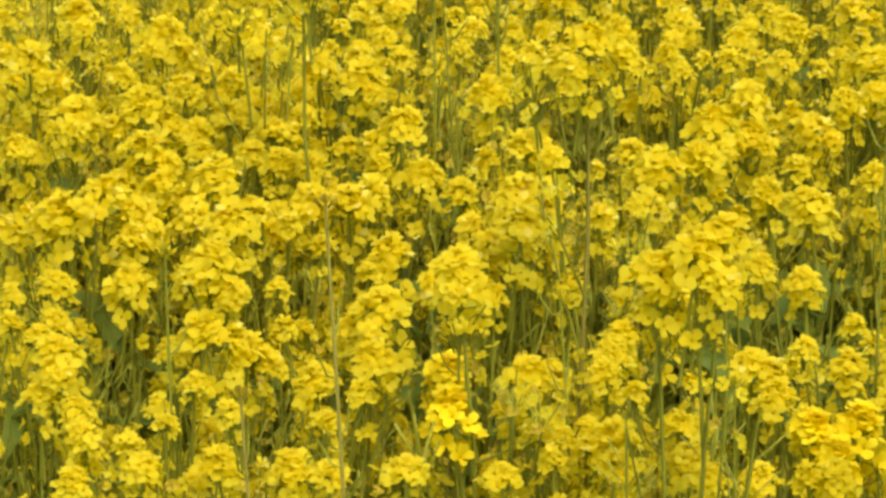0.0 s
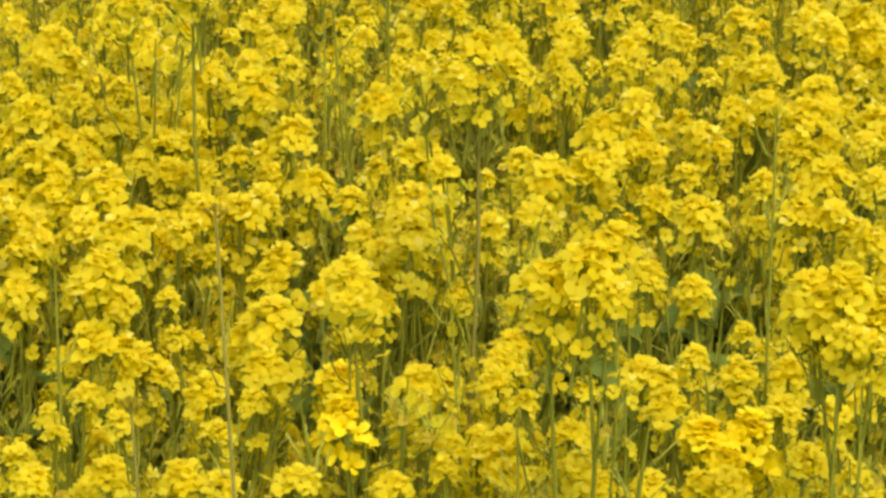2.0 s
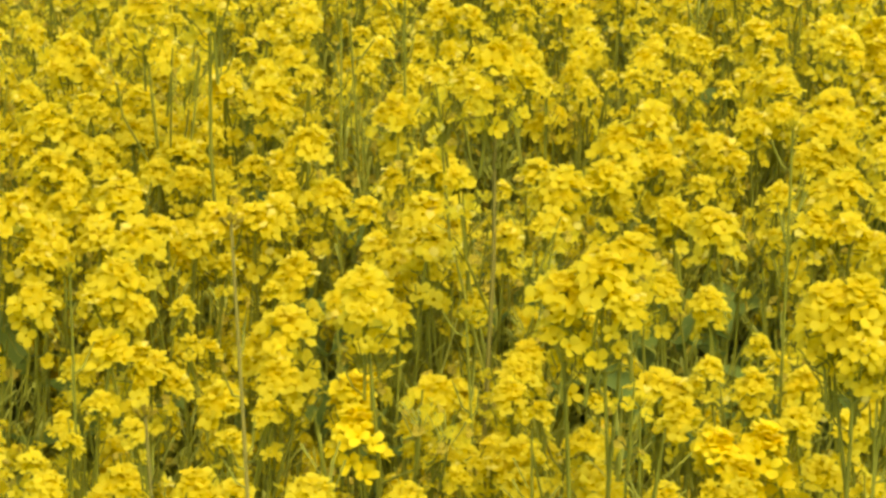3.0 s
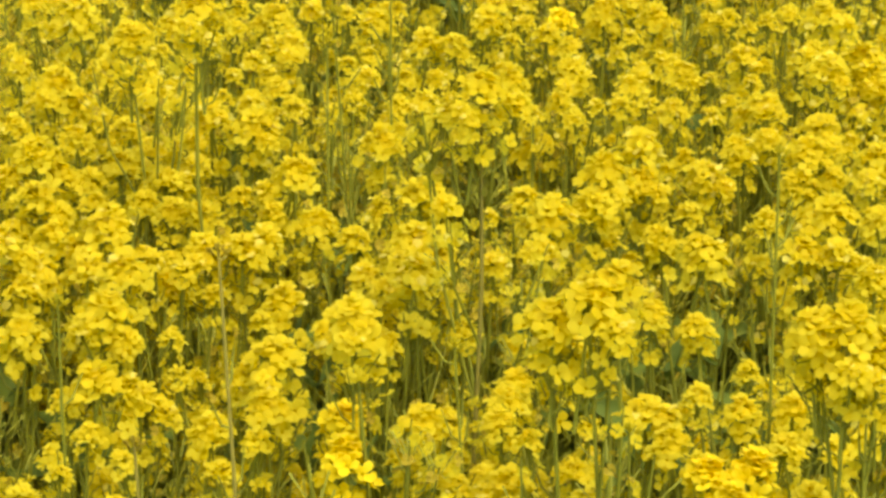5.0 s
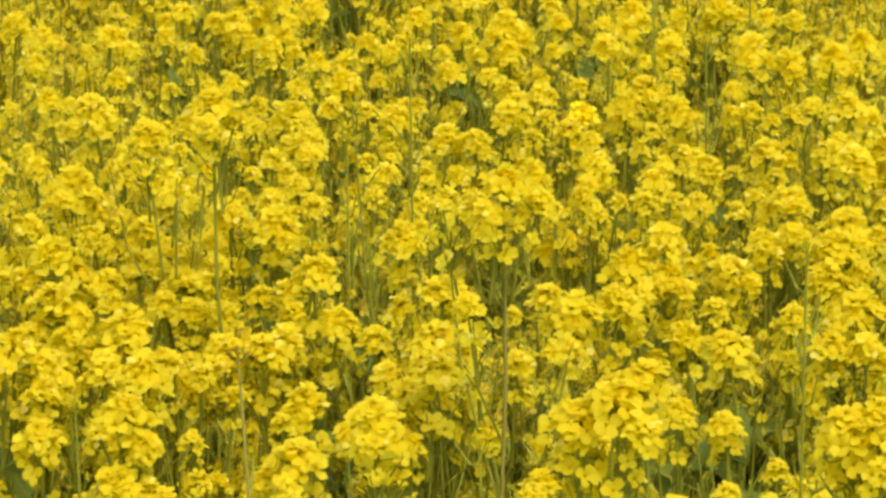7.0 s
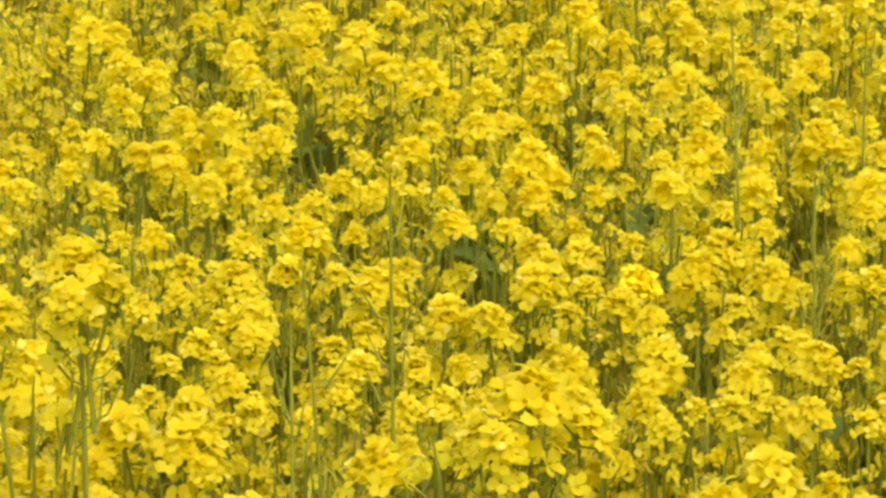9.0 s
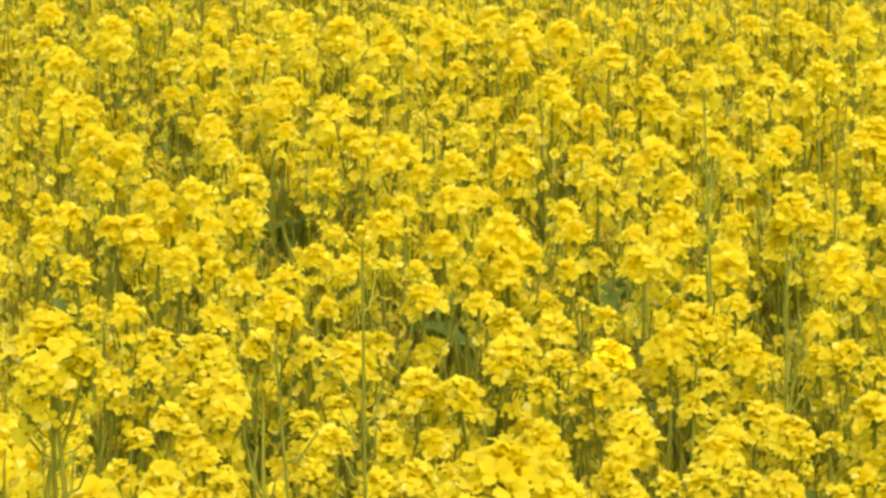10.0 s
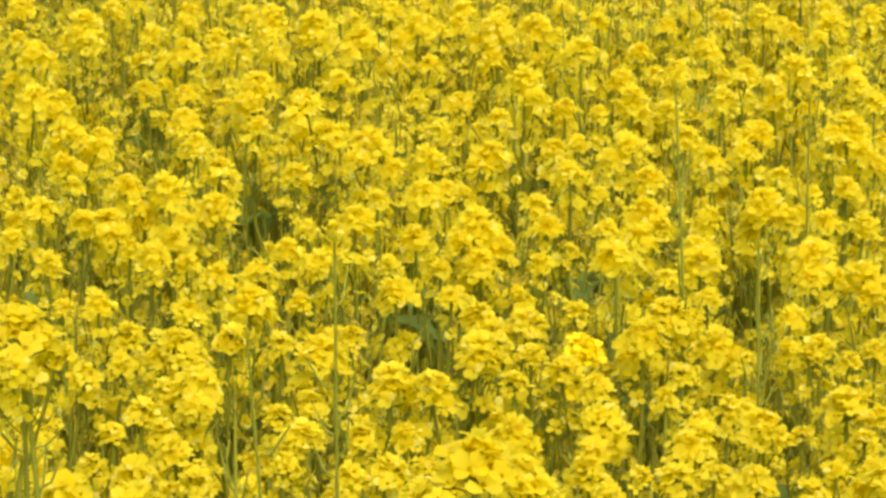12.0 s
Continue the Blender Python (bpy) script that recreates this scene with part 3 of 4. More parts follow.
for px, py, pz, pw in (
        (0.075, 2.449, 0.720, 0.026), (0.107, 2.450, 0.720, 0.037), (0.137, 2.454, 0.720, 0.035), (-0.020, 2.459, 0.720, 0.039),
        (0.034, 2.461, 0.720, 0.039), (-0.375, 2.463, 0.720, 0.028), (-0.217, 2.469, 0.720, 0.028), (0.270, 2.470, 0.720, 0.027),
        (0.238, 2.471, 0.720, 0.026), (-0.679, 2.474, 0.750, 0.055), (-0.430, 2.487, 0.720, 0.037), (-0.309, 2.501, 0.720, 0.040),
        (0.352, 2.502, 0.750, 0.058), (-0.027, 2.530, 0.720, 0.051), (-0.523, 2.537, 0.720, 0.056), (-0.208, 2.538, 0.720, 0.042),
        (0.414, 2.538, 0.720, 0.056), (-0.155, 2.540, 0.720, 0.032), (0.268, 2.541, 0.720, 0.036), (-0.367, 2.547, 0.720, 0.032),
        (0.403, 2.548, 0.750, 0.073), (-0.324, 2.549, 0.720, 0.032), (0.217, 2.554, 0.720, 0.027), (-0.633, 2.554, 0.720, 0.042),
):
    rapeseed_plant(px, py, pz, pw)
for px, py, pz, pw in (
        (0.050, 2.562, 0.720, 0.055), (0.131, 2.565, 0.720, 0.037), (0.184, 2.567, 0.720, 0.047), (-0.428, 2.575, 0.720, 0.028),
        (-0.348, 2.593, 0.720, 0.041), (-0.231, 2.597, 0.720, 0.024), (-0.204, 2.629, 0.720, 0.026), (0.159, 2.630, 0.720, 0.025),
        (0.262, 2.631, 0.720, 0.053), (0.339, 2.637, 0.720, 0.043), (-0.467, 2.639, 0.720, 0.030), (0.106, 2.656, 0.720, 0.024),
        (-0.305, 2.657, 0.720, 0.055), (-0.335, 2.659, 0.720, 0.030), (-0.099, 2.660, 0.720, 0.050), (-0.137, 2.683, 0.720, 0.053),
        (-0.580, 2.683, 0.750, 0.066), (0.048, 2.686, 0.720, 0.039), (-0.027, 2.700, 0.720, 0.024), (-0.411, 2.702, 0.720, 0.039),
        (0.370, 2.718, 0.750, 0.072), (0.016, 2.721, 0.720, 0.044), (0.124, 2.722, 0.720, 0.028), (-0.380, 2.737, 0.720, 0.034),
):
    rapeseed_plant(px, py, pz, pw)
for px, py, pz, pw in (
        (-0.467, 2.737, 0.720, 0.046), (0.182, 2.757, 0.720, 0.034), (-0.207, 2.760, 0.720, 0.056), (0.275, 2.764, 0.720, 0.031),
        (-0.332, 2.772, 0.720, 0.054), (-0.061, 2.777, 0.720, 0.056), (-0.012, 2.784, 0.720, 0.025), (0.158, 2.791, 0.720, 0.051),
        (0.242, 2.797, 0.720, 0.031), (0.304, 2.800, 0.720, 0.031), (-0.289, 2.809, 0.720, 0.044), (-0.242, 2.811, 0.720, 0.029),
        (-0.384, 2.814, 0.720, 0.041), (0.092, 2.823, 0.720, 0.050), (-0.180, 2.831, 0.720, 0.030), (-0.658, 2.833, 0.720, 0.044),
        (-0.017, 2.873, 0.720, 0.046), (-0.060, 2.890, 0.720, 0.046), (-0.506, 2.892, 0.720, 0.031), (0.116, 2.897, 0.720, 0.053),
        (-0.340, 2.898, 0.720, 0.042), (0.234, 2.901, 0.720, 0.042), (-0.281, 2.909, 0.720, 0.057), (0.031, 2.912, 0.720, 0.037),
):
    rapeseed_plant(px, py, pz, pw)
for px, py, pz, pw in (
        (-0.460, 2.912, 0.720, 0.030), (-0.425, 2.913, 0.720, 0.042), (-0.581, 2.932, 0.720, 0.044), (0.365, 2.934, 0.750, 0.065),
        (-0.235, 2.940, 0.720, 0.024), (-0.143, 2.962, 0.720, 0.054), (-0.089, 2.968, 0.720, 0.025), (0.158, 2.974, 0.720, 0.032),
        (0.261, 2.983, 0.750, 0.061), (0.070, 2.985, 0.750, 0.059), (0.408, 3.002, 0.750, 0.066), (-0.321, 3.015, 0.720, 0.047),
        (0.315, 3.019, 0.720, 0.055), (-0.282, 3.020, 0.720, 0.047), (-0.705, 3.022, 0.720, 0.038), (0.122, 3.036, 0.720, 0.028),
        (-0.495, 3.059, 0.720, 0.039), (-0.063, 3.065, 0.720, 0.049), (-0.102, 3.068, 0.720, 0.028), (-0.227, 3.069, 0.720, 0.043),
        (0.157, 3.074, 0.720, 0.054), (-0.357, 3.075, 0.720, 0.033), (0.455, 3.078, 0.720, 0.047), (-0.154, 3.083, 0.720, 0.032),
):
    rapeseed_plant(px, py, pz, pw)
for px, py, pz, pw in (
        (-0.393, 3.084, 0.720, 0.045), (-0.001, 3.088, 0.720, 0.027), (-0.069, 3.094, 0.750, 0.062), (-0.419, 3.119, 0.720, 0.035),
        (-0.259, 3.121, 0.720, 0.039), (-0.213, 3.122, 0.720, 0.033), (-0.618, 3.129, 0.720, 0.056), (-0.710, 3.134, 0.720, 0.046),
        (0.155, 3.137, 0.720, 0.043), (-0.546, 3.153, 0.720, 0.034), (-0.378, 3.159, 0.720, 0.043), (-0.131, 3.169, 0.720, 0.047),
        (0.099, 3.171, 0.720, 0.052), (0.226, 3.183, 0.750, 0.063), (-0.759, 3.191, 0.720, 0.049), (0.213, 3.198, 0.720, 0.035),
        (-0.450, 3.201, 0.720, 0.053), (-0.244, 3.209, 0.720, 0.034), (-0.389, 3.216, 0.750, 0.064), (0.006, 3.219, 0.720, 0.045),
        (0.065, 3.221, 0.720, 0.034), (-0.195, 3.222, 0.720, 0.053), (-0.479, 3.222, 0.720, 0.044), (-0.417, 3.225, 0.720, 0.043),
):
    rapeseed_plant(px, py, pz, pw)
for px, py, pz, pw in (
        (0.336, 3.231, 0.720, 0.044), (0.172, 3.248, 0.720, 0.045), (0.297, 3.253, 0.720, 0.043), (-0.531, 3.254, 0.720, 0.052),
        (0.108, 3.268, 0.720, 0.053), (-0.346, 3.273, 0.720, 0.051), (-0.006, 3.310, 0.720, 0.041), (-0.176, 3.327, 0.720, 0.035),
        (-0.568, 3.336, 0.720, 0.031), (-0.128, 3.341, 0.720, 0.054), (-0.452, 3.365, 0.720, 0.048), (0.062, 3.366, 0.720, 0.031),
        (0.295, 3.370, 0.720, 0.036), (-0.512, 3.375, 0.720, 0.034), (-0.104, 3.379, 0.720, 0.036), (0.334, 3.396, 0.720, 0.041),
        (0.119, 3.412, 0.720, 0.047), (-0.271, 3.422, 0.720, 0.043), (-0.356, 3.431, 0.720, 0.049), (-0.190, 3.434, 0.750, 0.063),
        (0.032, 3.434, 0.720, 0.050), (0.264, 3.443, 0.720, 0.037), (-0.526, 3.465, 0.750, 0.070), (-0.128, 3.492, 0.720, 0.051),
):
    rapeseed_plant(px, py, pz, pw)
for px, py, pz, pw in (
        (-0.510, 3.503, 0.720, 0.044), (0.376, 3.504, 0.720, 0.038), (0.192, 3.505, 0.720, 0.050), (-0.056, 3.508, 0.720, 0.055),
        (0.345, 3.522, 0.750, 0.072),
):
    rapeseed_plant(px, py, pz, pw)
far_a = [
    (-0.394, 3.561, 0.720, 0.043), (0.099, 3.568, 0.720, 0.056), (0.041, 3.593, 0.720, 0.038), (-0.509, 3.598, 0.720, 0.038),
    (-0.247, 3.608, 0.720, 0.050), (-0.591, 3.624, 0.750, 0.058), (0.169, 3.626, 0.720, 0.043), (0.251, 3.629, 0.720, 0.057),
    (-0.600, 3.636, 0.720, 0.037), (-0.236, 3.637, 0.720, 0.036), (-0.272, 3.638, 0.750, 0.056), (-0.117, 3.642, 0.720, 0.044),
    (-0.331, 3.667, 0.720, 0.037), (-0.418, 3.672, 0.720, 0.054), (-0.051, 3.708, 0.720, 0.040), (-0.341, 3.715, 0.750, 0.067),
    (0.151, 3.740, 0.720, 0.045), (0.070, 3.742, 0.720, 0.037), (-0.018, 3.753, 0.750, 0.060), (-0.378, 3.753, 0.720, 0.041),
    (0.030, 3.770, 0.720, 0.041), (-0.579, 3.775, 0.720, 0.041), (-0.004, 3.778, 0.720, 0.045), (0.330, 3.783, 0.720, 0.041),
]
far_b = [
    (-0.097, 3.789, 0.720, 0.045), (0.112, 3.798, 0.720, 0.052), (-0.148, 3.802, 0.720, 0.040), (0.284, 3.811, 0.720, 0.041),
    (0.408, 3.816, 0.720, 0.042), (0.223, 3.818, 0.720, 0.046), (-0.433, 3.821, 0.720, 0.038), (0.312, 3.829, 0.750, 0.066),
    (-0.484, 3.841, 0.720, 0.038), (-0.466, 3.873, 0.720, 0.032), (-0.249, 3.882, 0.720, 0.053), (-0.629, 3.886, 0.750, 0.062),
    (-0.655, 3.891, 0.720, 0.039), (-0.441, 3.911, 0.750, 0.060), (0.102, 3.929, 0.720, 0.043), (-0.379, 3.930, 0.750, 0.055),
    (0.052, 3.932, 0.750, 0.057), (0.259, 3.946, 0.720, 0.047), (0.175, 3.965, 0.720, 0.039), (0.390, 3.984, 0.720, 0.056),
    (-0.227, 4.005, 0.750, 0.061), (-0.141, 4.012, 0.720, 0.040), (-0.192, 4.016, 0.720, 0.043), (-0.511, 4.019, 0.720, 0.036),
]
far_c = [
    (-0.061, 4.022, 0.720, 0.044), (-0.339, 4.044, 0.720, 0.044), (-0.055, 4.048, 0.750, 0.073), (-0.588, 4.060, 0.750, 0.074),
    (-0.289, 4.073, 0.750, 0.062), (-0.157, 4.079, 0.750, 0.062), (-0.004, 4.086, 0.750, 0.059), (0.129, 4.092, 0.720, 0.043),
    (0.217, 4.096, 0.720, 0.052), (0.378, 4.102, 0.750, 0.056), (-0.350, 4.107, 0.750, 0.063), (-0.690, 4.145, 0.720, 0.038),
    (-0.514, 4.178, 0.720, 0.045), (0.336, 4.208, 0.720, 0.050), (-0.132, 4.213, 0.720, 0.038), (-0.476, 4.247, 0.720, 0.045),
    (0.172, 4.257, 0.720, 0.038), (0.081, 4.279, 0.720, 0.046), (-0.257, 4.295, 0.720, 0.045), (0.252, 4.317, 0.720, 0.043),
    (0.206, 4.323, 0.720, 0.043), (0.453, 4.326, 0.720, 0.047), (-0.585, 4.327, 0.720, 0.047), (0.307, 4.327, 0.720, 0.047),
]
far_d = [
    (-0.711, 4.333, 0.720, 0.047), (-0.205, 4.344, 0.720, 0.047), (-0.104, 4.348, 0.720, 0.047), (0.036, 4.354, 0.720, 0.047),
]
FAR_PLANTS = far_a + far_b + far_c + far_d


# tall plants that stand above their neighbours
rapeseed_plant(0.052, 1.252, 0.951, 0.070, sides=4, lean=-0.002)
rapeseed_plant(0.283, 1.272, 0.923, 0.071, sides=0, lean=-0.015)
rapeseed_plant(-0.049, 1.720, 0.980, 0.081, sides=4, lean=0.000, label="tall rapeseed plant with a brownish stem above its neighbours", brown=True)
rapeseed_plant(-0.340, 2.000, 0.971, 0.059, sides=0, lean=-0.014)
rapeseed_plant(-0.449, 2.159, 0.888, 0.051, sides=4, lean=0.004)
rapeseed_plant(-0.146, 1.448, 0.852, 0.056, sides=4, lean=-0.012)
rapeseed_plant(0.040, 1.257, 0.938, 0.052, sides=0, lean=-0.022)
rapeseed_plant(0.060, 1.280, 0.960, 0.057, sides=0, lean=0.014)
rapeseed_plant(0.273, 1.277, 0.924, 0.052, sides=0, lean=-0.032)
rapeseed_plant(0.293, 1.278, 0.895, 0.052, sides=0, lean=0.002)


POD_MESH = [mesh_of("pod", tube([(0, 0, 0), (0.009, 0, 0.006), (0.017, 0, 0.031)], [0.0006, 0.0013, 0.0006], 3, 4)) for _ in range(2)]
STALK_KINDS = []
for hue in (3, 3, 3, 3, 7):
    sway = rng.uniform(-0.03, 0.03)
    line = [(sway * u * u, 0.01 * math.sin(u * 5), u) for u in np.linspace(0, 1, 7)]
    stem = mesh_of("stem", tube(line, [(0.0027 - 0.0016 * u) * (1.2 if hue == 7 else 1.0) for u in np.linspace(0, 1, 7)], hue, 6))
    STALK_KINDS.append((stem, mesh_of("bud", bud_piece(0.0024, 9 if hue == 7 else 2)), sway))


def bare_stalk(x, y, z, lean=0.0, brown=False):
    """A tall stem past flowering, with young pods and a knot of green buds at its tip."""
    stem, bud, sway = STALK_KINDS[4 if brown else int(rng.integers(4))]
    plant = tagged(new("rapeseed_stalk"), "withered brown rapeseed stalk with a dry tip" if brown else "bare green rapeseed stalk with thin pods", "rapeseed stalk", "bare stalks among the flowers")
    plant.matrix_basis = Matrix.Translation((x - sway, y, 0)) @ Matrix.Rotation(lean / z, 4, "Y")
    child("stem", stem, plant, Matrix.Diagonal((1, 1, z, 1)))
    for i in range(11):
        q, out = i * 2.4, 0.0018 * math.sqrt(i)
        way = Vector((math.cos(q) * out * 140, math.sin(q) * out * 140, 1)).normalized()
        child("bud", bud, plant, Matrix.Translation((sway + math.cos(q) * out * 1.7, 0.01 * math.sin(5) + math.sin(q) * out * 1.7, z + 0.004 - out)) @ axis_turn(way), "dry brown bud" if brown else "green bud")
    for i in range(9):
        u = rng.uniform(0.66, 0.98)
        spot = Matrix.Translation((sway * u * u, 0.01 * math.sin(u * 5), u * z))
        child("pod", POD_MESH[i % 2], plant, spot @ Matrix.Rotation(rng.uniform(0, 6.28), 4, "Z") @ Matrix.Rotation(rng.uniform(-0.3, 0.3), 4, "Y"))


bare_stalk(-0.247, 1.235, 1.006, -0.008, brown=True)
bare_stalk(-0.230, 2.131, 0.900, 0.006)
bare_stalk(-0.417, 1.413, 0.885)
bare_stalk(0.086, 1.259, 0.840)
bare_stalk(0.236, 1.600, 0.969, -0.007)
bare_stalk(-0.066, 1.427, 0.844)
bare_stalk(-0.162, 2.320, 0.955, -0.002)
bare_stalk(-0.222, 2.273, 0.892, -0.005)
bare_stalk(0.124, 2.912, 0.942, -0.004)
bare_stalk(0.277, 3.167, 0.874, -0.009)
bare_stalk(0.188, 2.733, 0.839)
bare_stalk(-0.332, 1.254, 0.822, brown=True)
bare_stalk(0.277, 1.267, 0.866, 0.008)


def open_place(x, y, gap):
    return not thin(x, y) and all((x - a) ** 2 + (y - b) ** 2 > gap * gap for a, b in planted)


def far_stand(spots):
    """The farther plants that rise above the crop, too many to count, as one mesh."""
    pieces = []
    for x, y, z, wide in spots:
        kind, high = STEMS[int(rng.integers(len(STEMS)))], z - 0.010
        turn = Matrix.Rotation(rng.uniform(0, 6.28), 4, "Z")
        foot = Matrix.Translation(Vector((x, y, 0)) - turn @ Vector((kind["top"].x, kind["top"].y, 0))) @ turn
        crown = Matrix.Translation((kind["top"].x, kind["top"].y, high))
        pieces.append(moved(kind["piece"], foot @ Matrix.Diagonal((1, 1, high, 1))))
        head, size = head_of(wide)
        pieces.append(moved(head["half"], foot @ crown @ Matrix.Rotation(rng.uniform(-0.2, 0.2), 4, "X") @ Matrix.Scale(size, 4)))
        for k in range(int(wide > 0.055) + int(wide > 0.065)):
            m = crown @ Matrix.Translation((0, 0, -0.075)) @ Matrix.Rotation(rng.uniform(0, 6.28), 4, "Z") @ Matrix.Rotation(0.38, 4, "Y") @ Matrix.Translation((0, 0, 0.070))
            pieces.append(moved(SMALL[int(rng.integers(6))]["plain"], foot @ m))
        for tip, q in kind["ends"][:3]:
            spot = foot @ Vector((tip.x, tip.y, 0))
            small = BARE[int(rng.integers(3))] if thin(spot.x, spot.y, tip.z * high) else LOOSE[int(rng.integers(len(LOOSE)))]
            pieces.append(moved(small["plain"], foot @ Matrix.Translation((tip.x, tip.y, tip.z * high)) @ Matrix.Rotation(0.2, 4, "Y")))
        planted.append((x, y))
    return tagged(new("rapeseed_crop", mesh_of("rapeseed_crop", joined(pieces))), "taller rapeseed plants with domed yellow heads farther off", "rapeseed crop", kind="stuff")


far_stand(FAR_PLANTS)


def crop(name, count, place, label, gap, top=(0.60, 0.76), shoots=4, sparse=False, sprays=0.0):
    """A stand of rapeseed too dense to count, as one mesh."""
    pieces, n = [], 0
    while n < count:
        x, y = place()
        z = rng.uniform(*top) - (0.05 if y < 2.0 else 0.0)
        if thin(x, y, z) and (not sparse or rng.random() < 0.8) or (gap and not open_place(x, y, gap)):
            continue
        n += 1
        look_of = "half" if y < 1.45 else "plain"
        kind = STEMS[int(rng.integers(len(STEMS)))]
        turn = Matrix.Rotation(rng.uniform(0, 6.28), 4, "Z")
        foot = Matrix.Translation(Vector((x, y, 0)) - turn @ Vector((kind["top"].x, kind["top"].y, 0))) @ turn
        luck = rng.random() + (0.30 if y > 3.6 else 0.0)
        head = BIG[int(rng.integers(len(BIG)))] if luck > 0.82 else SMALL[int(rng.integers(len(SMALL)))] if luck > 0.52 else LOOSE[int(rng.integers(len(LOOSE)))]
        head = SPARSE[int(rng.integers(len(SPARSE)))] if sparse else SPRAY[int(rng.integers(6))] if rng.random() < sprays else head
        pieces.append(moved(kind["piece"], foot @ Matrix.Diagonal((1, 1, z, 1))))
        pieces.append(moved(head[look_of], foot @ Matrix.Translation((kind["top"].x, kind["top"].y, z)) @ Matrix.Rotation(rng.uniform(-0.2, 0.2), 4, "X") @ Matrix.Scale(rng.uniform(0.75, 1.1), 4)))
        for tip, q in kind["ends"][:shoots]:
            spot = foot @ Vector((tip.x, tip.y, 0))
            small = SMALL[int(rng.integers(len(SMALL)))] if rng.random() < 0.38 else LOOSE[int(rng.integers(len(LOOSE)))]
            if rng.random() < sprays:
                small = SPRAY[int(rng.integers(6))]
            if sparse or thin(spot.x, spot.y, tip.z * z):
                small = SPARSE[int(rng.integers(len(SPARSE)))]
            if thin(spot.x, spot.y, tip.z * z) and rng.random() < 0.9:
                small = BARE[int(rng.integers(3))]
            pieces.append(moved(small[look_of], foot @ Matrix.Translation((tip.x, tip.y, tip.z * z)) @ Matrix.Rotation(q, 4, "Z") @ Matrix.Rotation(0.2, 4, "Y") @ Matrix.Scale(rng.uniform(0.7, 1.0), 4)))
        for spot, q in kind["spots"][4:6]:
            pieces.append(moved(LEAVES[int(rng.integers(4))], foot @ Matrix.Translation((spot.x, spot.y, spot.z * z)) @ Matrix.Rotation(q, 4, "Z")))
    return tagged(new(name, mesh_of(name, joined(pieces))), label, "rapeseed crop", kind="stuff")


def field_edges(y):
    """How far the finely built part of the field reaches to either side."""
    deep = y + 1.25 if y < 3.3 else 3.3 + 1.25 + (y - 3.3) * 0.4
    return -0.20 * deep - 0.10, 0.13 * deep + 0.10


def in_field(near, far):
    y = rng.uniform(near, far)
    return rng.uniform(*field_edges(y)), y


def in_view():
    return in_field(1.0, 5.2)


def fore_view():
    return in_field(1.0, 4.4)


def near_view():
    return in_field(1.05, 2.7)


def between_view():
    return in_field(1.6, 2.9)


def mid_view():
    return in_field(2.3, 4.4)


def last_view():
    return in_field(4.15, 5.2)


def far_view():
    return in_field(3.4, 5.2)


crop("rapeseed_crop", 690, fore_view, "dense yellow flowering rapeseed between the nearest plants", 0.033, (0.48, 0.66))
crop("rapeseed_crop", 700, mid_view, "close-set yellow flowering rapeseed in the middle of the field", 0.030, (0.47, 0.675), sprays=0.5)
crop("rapeseed_crop", 380, between_view, "close-set yellow flowering rapeseed behind the nearest plants", 0.022, (0.57, 0.71))
crop("rapeseed_crop", 110, near_view, "thin rapeseed shoots with a few loose yellow flowers", 0.03, (0.50, 0.72), sparse=True)
crop("rapeseed_crop", 560, far_view, "dense yellow flowering rapeseed farther into the field", 0.0, (0.57, 0.745), sprays=0.8)
crop("rapeseed_crop", 210, last_view, "level heads of yellow rapeseed at the back of the near field", 0.0, (0.68, 0.77), sprays=0.5)


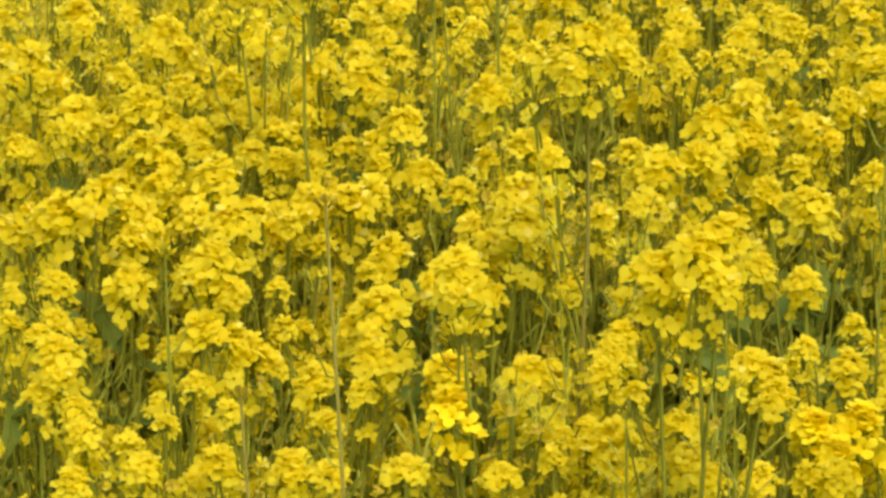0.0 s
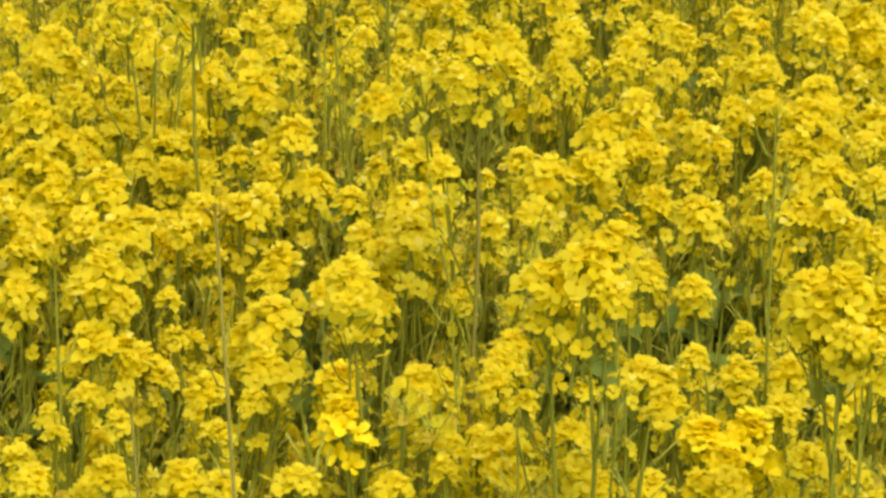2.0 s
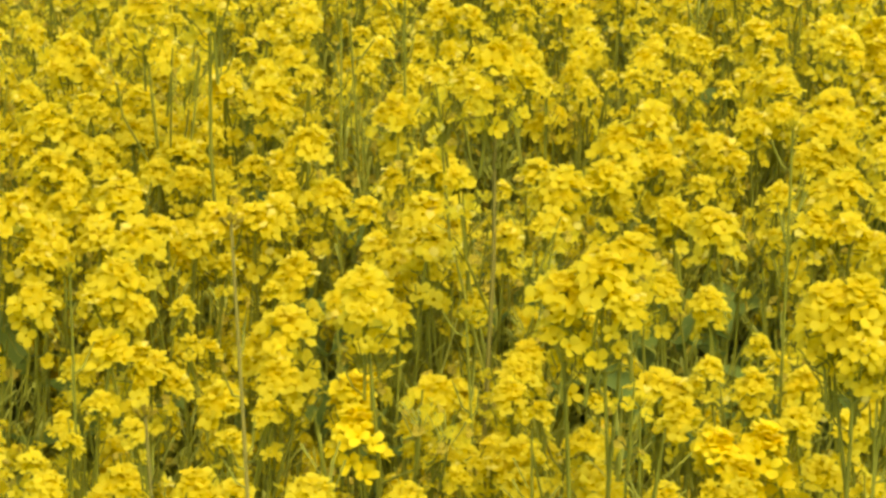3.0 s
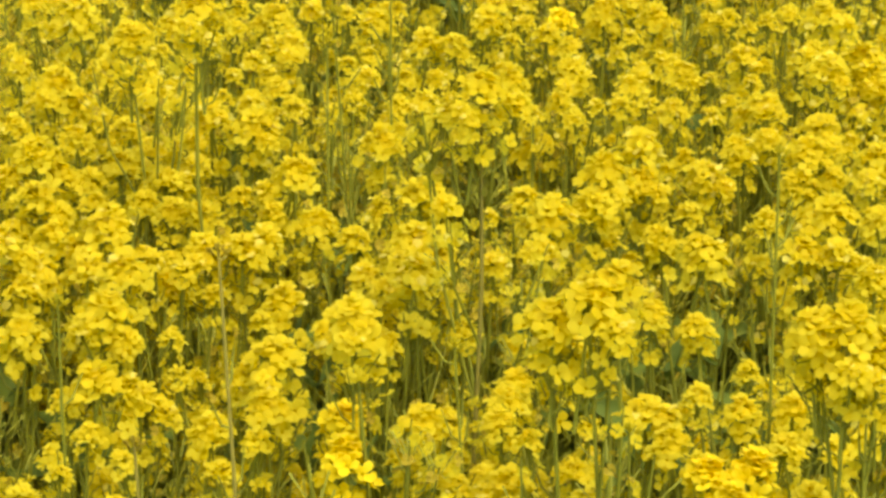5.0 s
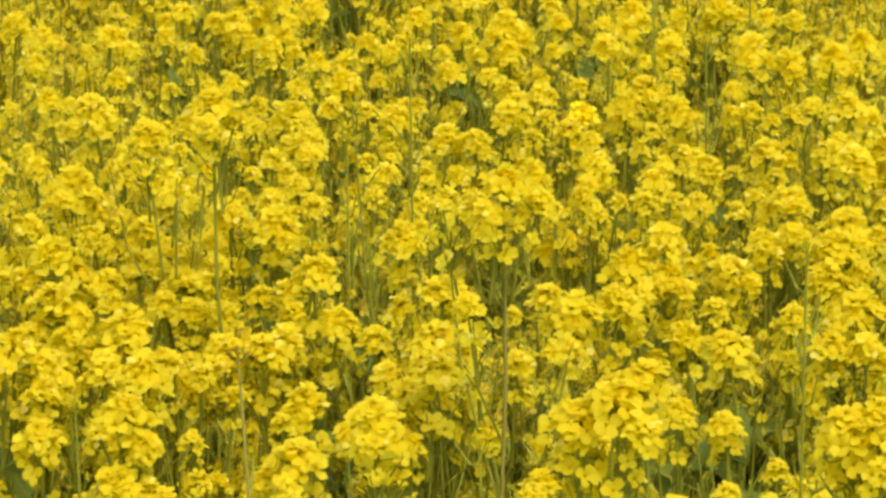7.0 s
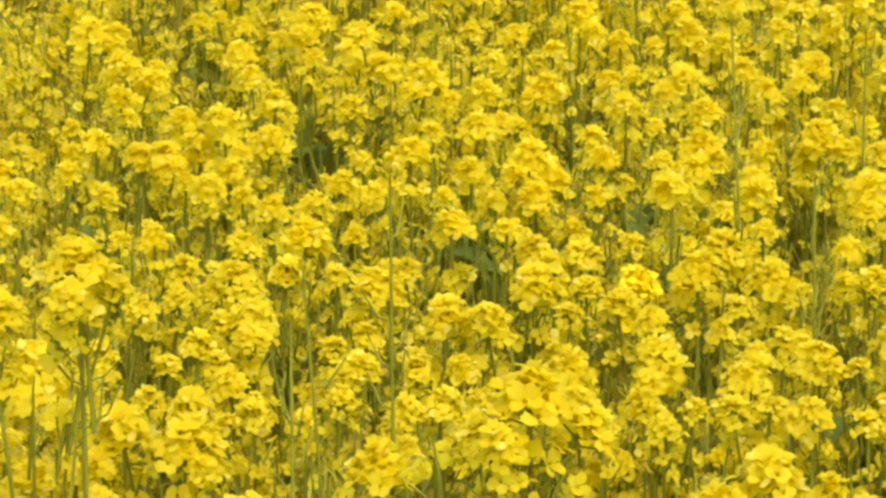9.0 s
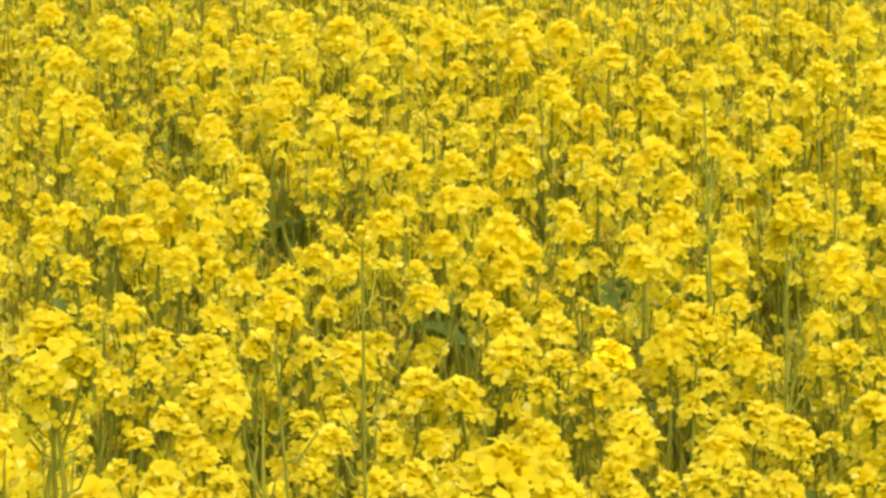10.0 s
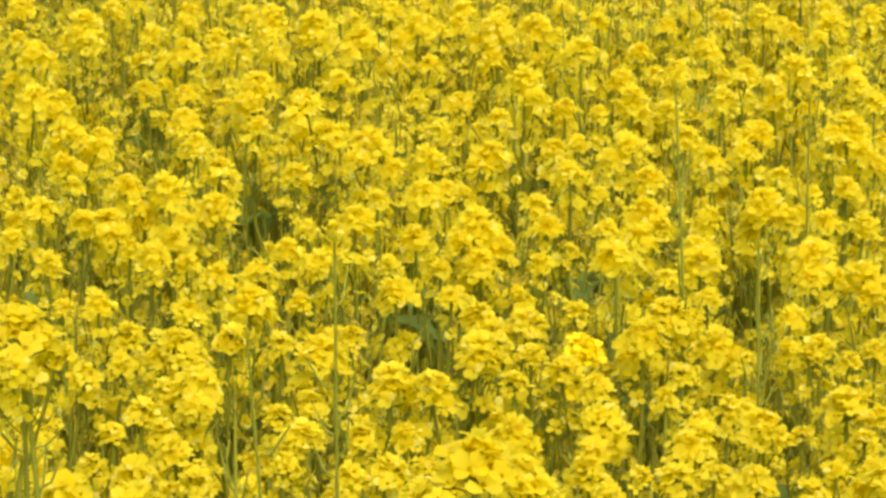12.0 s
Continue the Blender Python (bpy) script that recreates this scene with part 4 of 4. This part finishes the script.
def far_crop():
    """The field all round, as simple flowering tufts that thin out and widen with distance."""
    pts, faces, mats, n = [], [], [], 0
    spots = []
    for count, near, far in ((9500, 0.0, 7.3), (3000, 7.0, 24.0)):
        for _ in range(count):
            r = math.sqrt(rng.uniform(near * near, far * far))
            q = rng.uniform(0, 6.28)
            x, y = r * math.cos(q), 2 + r * math.sin(q)
            if 1.0 < y < 5.2 and field_edges(y)[0] < x < field_edges(y)[1]:
                continue
            spots.append((x, y, 1.0 if r < 7.1 else 1.7))
    for x, y, wide in spots:
        z = rng.uniform(0.60, 0.77)
        s = 0.026 * wide * rng.uniform(0.8, 1.2)
        for k in range(9):
            q, out = rng.uniform(0, 6.28), s * rng.uniform(0.3, 2.6)
            c = np.array((x + math.cos(q) * out, y + math.sin(q) * out, z - (0.3 * out if k < 5 else rng.uniform(0.03, 0.16))))
            u = np.array((math.cos(q), math.sin(q), rng.uniform(-0.7, 0.3))) * s * 0.48
            v = np.array((-math.sin(q), math.cos(q), rng.uniform(-0.3, 0.3))) * s * 0.48
            pts += [c - u - v, c + u - v * 0.8, c + u * 1.2 + v, c - u + v * 0.9]
            faces.append((n, n + 1, n + 2, n + 3))
            mats.append(0)
            n += 4
        w, q = 0.003 * wide, rng.uniform(0, 6.28)
        dx, dy = math.cos(q) * w, math.sin(q) * w
        pts += [(x - dx, y - dy, 0), (x + dx, y + dy, 0), (x + dx * 0.5, y + dy * 0.5, z), (x - dx * 0.5, y - dy * 0.5, z)]
        faces.append((n, n + 1, n + 2, n + 3))
        mats.append(3)
        n += 4
        for k in range(3):
            q += 2.1
            long = 0.15 * wide * rng.uniform(0.8, 1.2)
            dx, dy, h = math.cos(q) * long, math.sin(q) * long, z * rng.uniform(0.3, 0.75)
            pts += [(x, y, h), (x + dx * 0.5 - dy * 0.2, y + dy * 0.5 + dx * 0.2, h + 0.03), (x + dx, y + dy, h - 0.02), (x + dx * 0.5 + dy * 0.2, y + dy * 0.5 - dx * 0.2, h + 0.03)]
            faces.append((n, n + 1, n + 2, n + 3))
            mats.append(4)
            n += 4
    ob = new("rapeseed_field", mesh_of("rapeseed_field", (np.array(pts), np.array(faces), np.array(mats))))
    return tagged(ob, "wide field of yellow flowering rapeseed all round", "rapeseed field", kind="stuff")


far_crop()


def field_beyond():
    """The flowering crop beyond 7 m, as one uneven canopy that reaches the horizon."""
    rings, turns = [7.0, 7.05, 7.6, 8.3, 9.1, 10, 11, 12.2, 13.6, 15.2, 17, 19.5, 23, 24.5, 27, 31, 37, 46, 60, 85, 130, 220, 420, 900, 1900], 160
    pts, faces = [], []
    for k, r in enumerate(rings):
        for t in range(turns):
            q = 2 * math.pi * t / turns
            z = 0.0 if k == 0 else 0.64 + 0.09 * noise.noise((r * math.cos(q) * 1.7, r * math.sin(q) * 1.7, 3.0))
            pts.append((r * math.cos(q), 2 + r * math.sin(q), z))
    for k in range(len(rings) - 1):
        for t in range(turns):
            u = (t + 1) % turns
            faces.append((k * turns + t, (k + 1) * turns + t, (k + 1) * turns + u, k * turns + u))
    ob = new("rapeseed_field", mesh_of("rapeseed_field", (np.array(pts), np.array(faces), np.full(len(faces), 8))))
    return tagged(ob, "distant flowering rapeseed field, yellow over green", "rapeseed field", kind="stuff")


field_beyond()


def close_canopy():
    """The crop round the finely built part: broad leaves and flowering tips, tilted all ways, that close over the soil."""
    step, reach = 0.075, 7.1
    n = int(2 * reach / step)
    pts, faces, mats = [], [], []
    for i in range(n):
        for j in range(n):
            x, y = -reach + (i + rng.uniform(0, 1)) * step, 2 - reach + (j + rng.uniform(0, 1)) * step
            left, right = field_edges(y)
            if math.hypot(x, y - 2) > reach or 0.90 < y < 5.3 and left - 0.06 < x < right + 0.06:
                continue
            tip = rng.random() < 0.42
            z = (rng.uniform(0.54, 0.70) if tip else rng.uniform(0.30, 0.52)) + 0.05 * noise.noise((x * 1.7, y * 1.7, 3.0))
            q, size = rng.uniform(0, 6.28), rng.uniform(0.022, 0.040) if tip else rng.uniform(0.05, 0.08)
            u = np.array((math.cos(q), math.sin(q), rng.uniform(-0.5, 0.5))) * size
            v = np.array((-math.sin(q), math.cos(q), rng.uniform(-0.5, 0.5))) * size * 0.8
            c = np.array((x, y, z))
            faces.append((len(pts), len(pts) + 1, len(pts) + 2, len(pts) + 3))
            pts += [c - u, c - v, c + u, c + v]
            mats.append(0 if tip else 4)
    ob = new("rapeseed_field", mesh_of("rapeseed_field", (np.array(pts), np.array(faces), np.array(mats))))
    return tagged(ob, "close-grown flowering rapeseed field, yellow over green", "rapeseed field", kind="stuff")


close_canopy()


def undergrowth():
    """Grass blades and low leaves under the crop."""
    pieces = []
    for _ in range(9500):
        x, y = in_view()
        q, long = rng.uniform(0, 6.28), rng.uniform(0.25, 0.66)
        lean = rng.uniform(0.05, 0.35)
        line = [(0, 0, 0), (lean * long * 0.3, 0, long * 0.55), (lean * long, 0, long)]
        w = 0.0023
        pts = []
        for (a, b, c), k in zip(line, (1, 0.8, 0.1)):
            pts += [(a, -w * k, c), (a, w * k, c)]
        blade = (np.array(pts), np.array([(0, 1, 3, 2), (2, 3, 5, 4)]), np.full(2, 5))
        pieces.append(moved(blade, Matrix.Translation((x, y, 0)) @ Matrix.Rotation(q, 4, "Z")))
    for _ in range(2600):
        x, y = in_view()
        m = Matrix.Translation((x, y, rng.uniform(0.15, 0.56))) @ Matrix.Rotation(rng.uniform(0, 6.28), 4, "Z")
        pieces.append(moved(LEAVES[int(rng.integers(4))], m))
    # leafy young plants with no flowers yet, down the thin patches along the camera's view
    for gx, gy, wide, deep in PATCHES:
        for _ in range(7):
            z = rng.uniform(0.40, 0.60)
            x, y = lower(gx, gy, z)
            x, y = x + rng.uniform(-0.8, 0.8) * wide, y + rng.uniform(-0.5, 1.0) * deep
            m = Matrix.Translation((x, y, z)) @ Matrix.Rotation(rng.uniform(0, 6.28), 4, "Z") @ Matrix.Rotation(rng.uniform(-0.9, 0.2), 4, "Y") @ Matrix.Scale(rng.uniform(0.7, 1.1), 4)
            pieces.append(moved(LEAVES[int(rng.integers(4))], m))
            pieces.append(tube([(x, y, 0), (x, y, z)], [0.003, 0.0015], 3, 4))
    return tagged(new("undergrowth", mesh_of("undergrowth", joined(pieces))), "green grass blades and low leaves under the crop", "undergrowth", kind="stuff")


undergrowth()
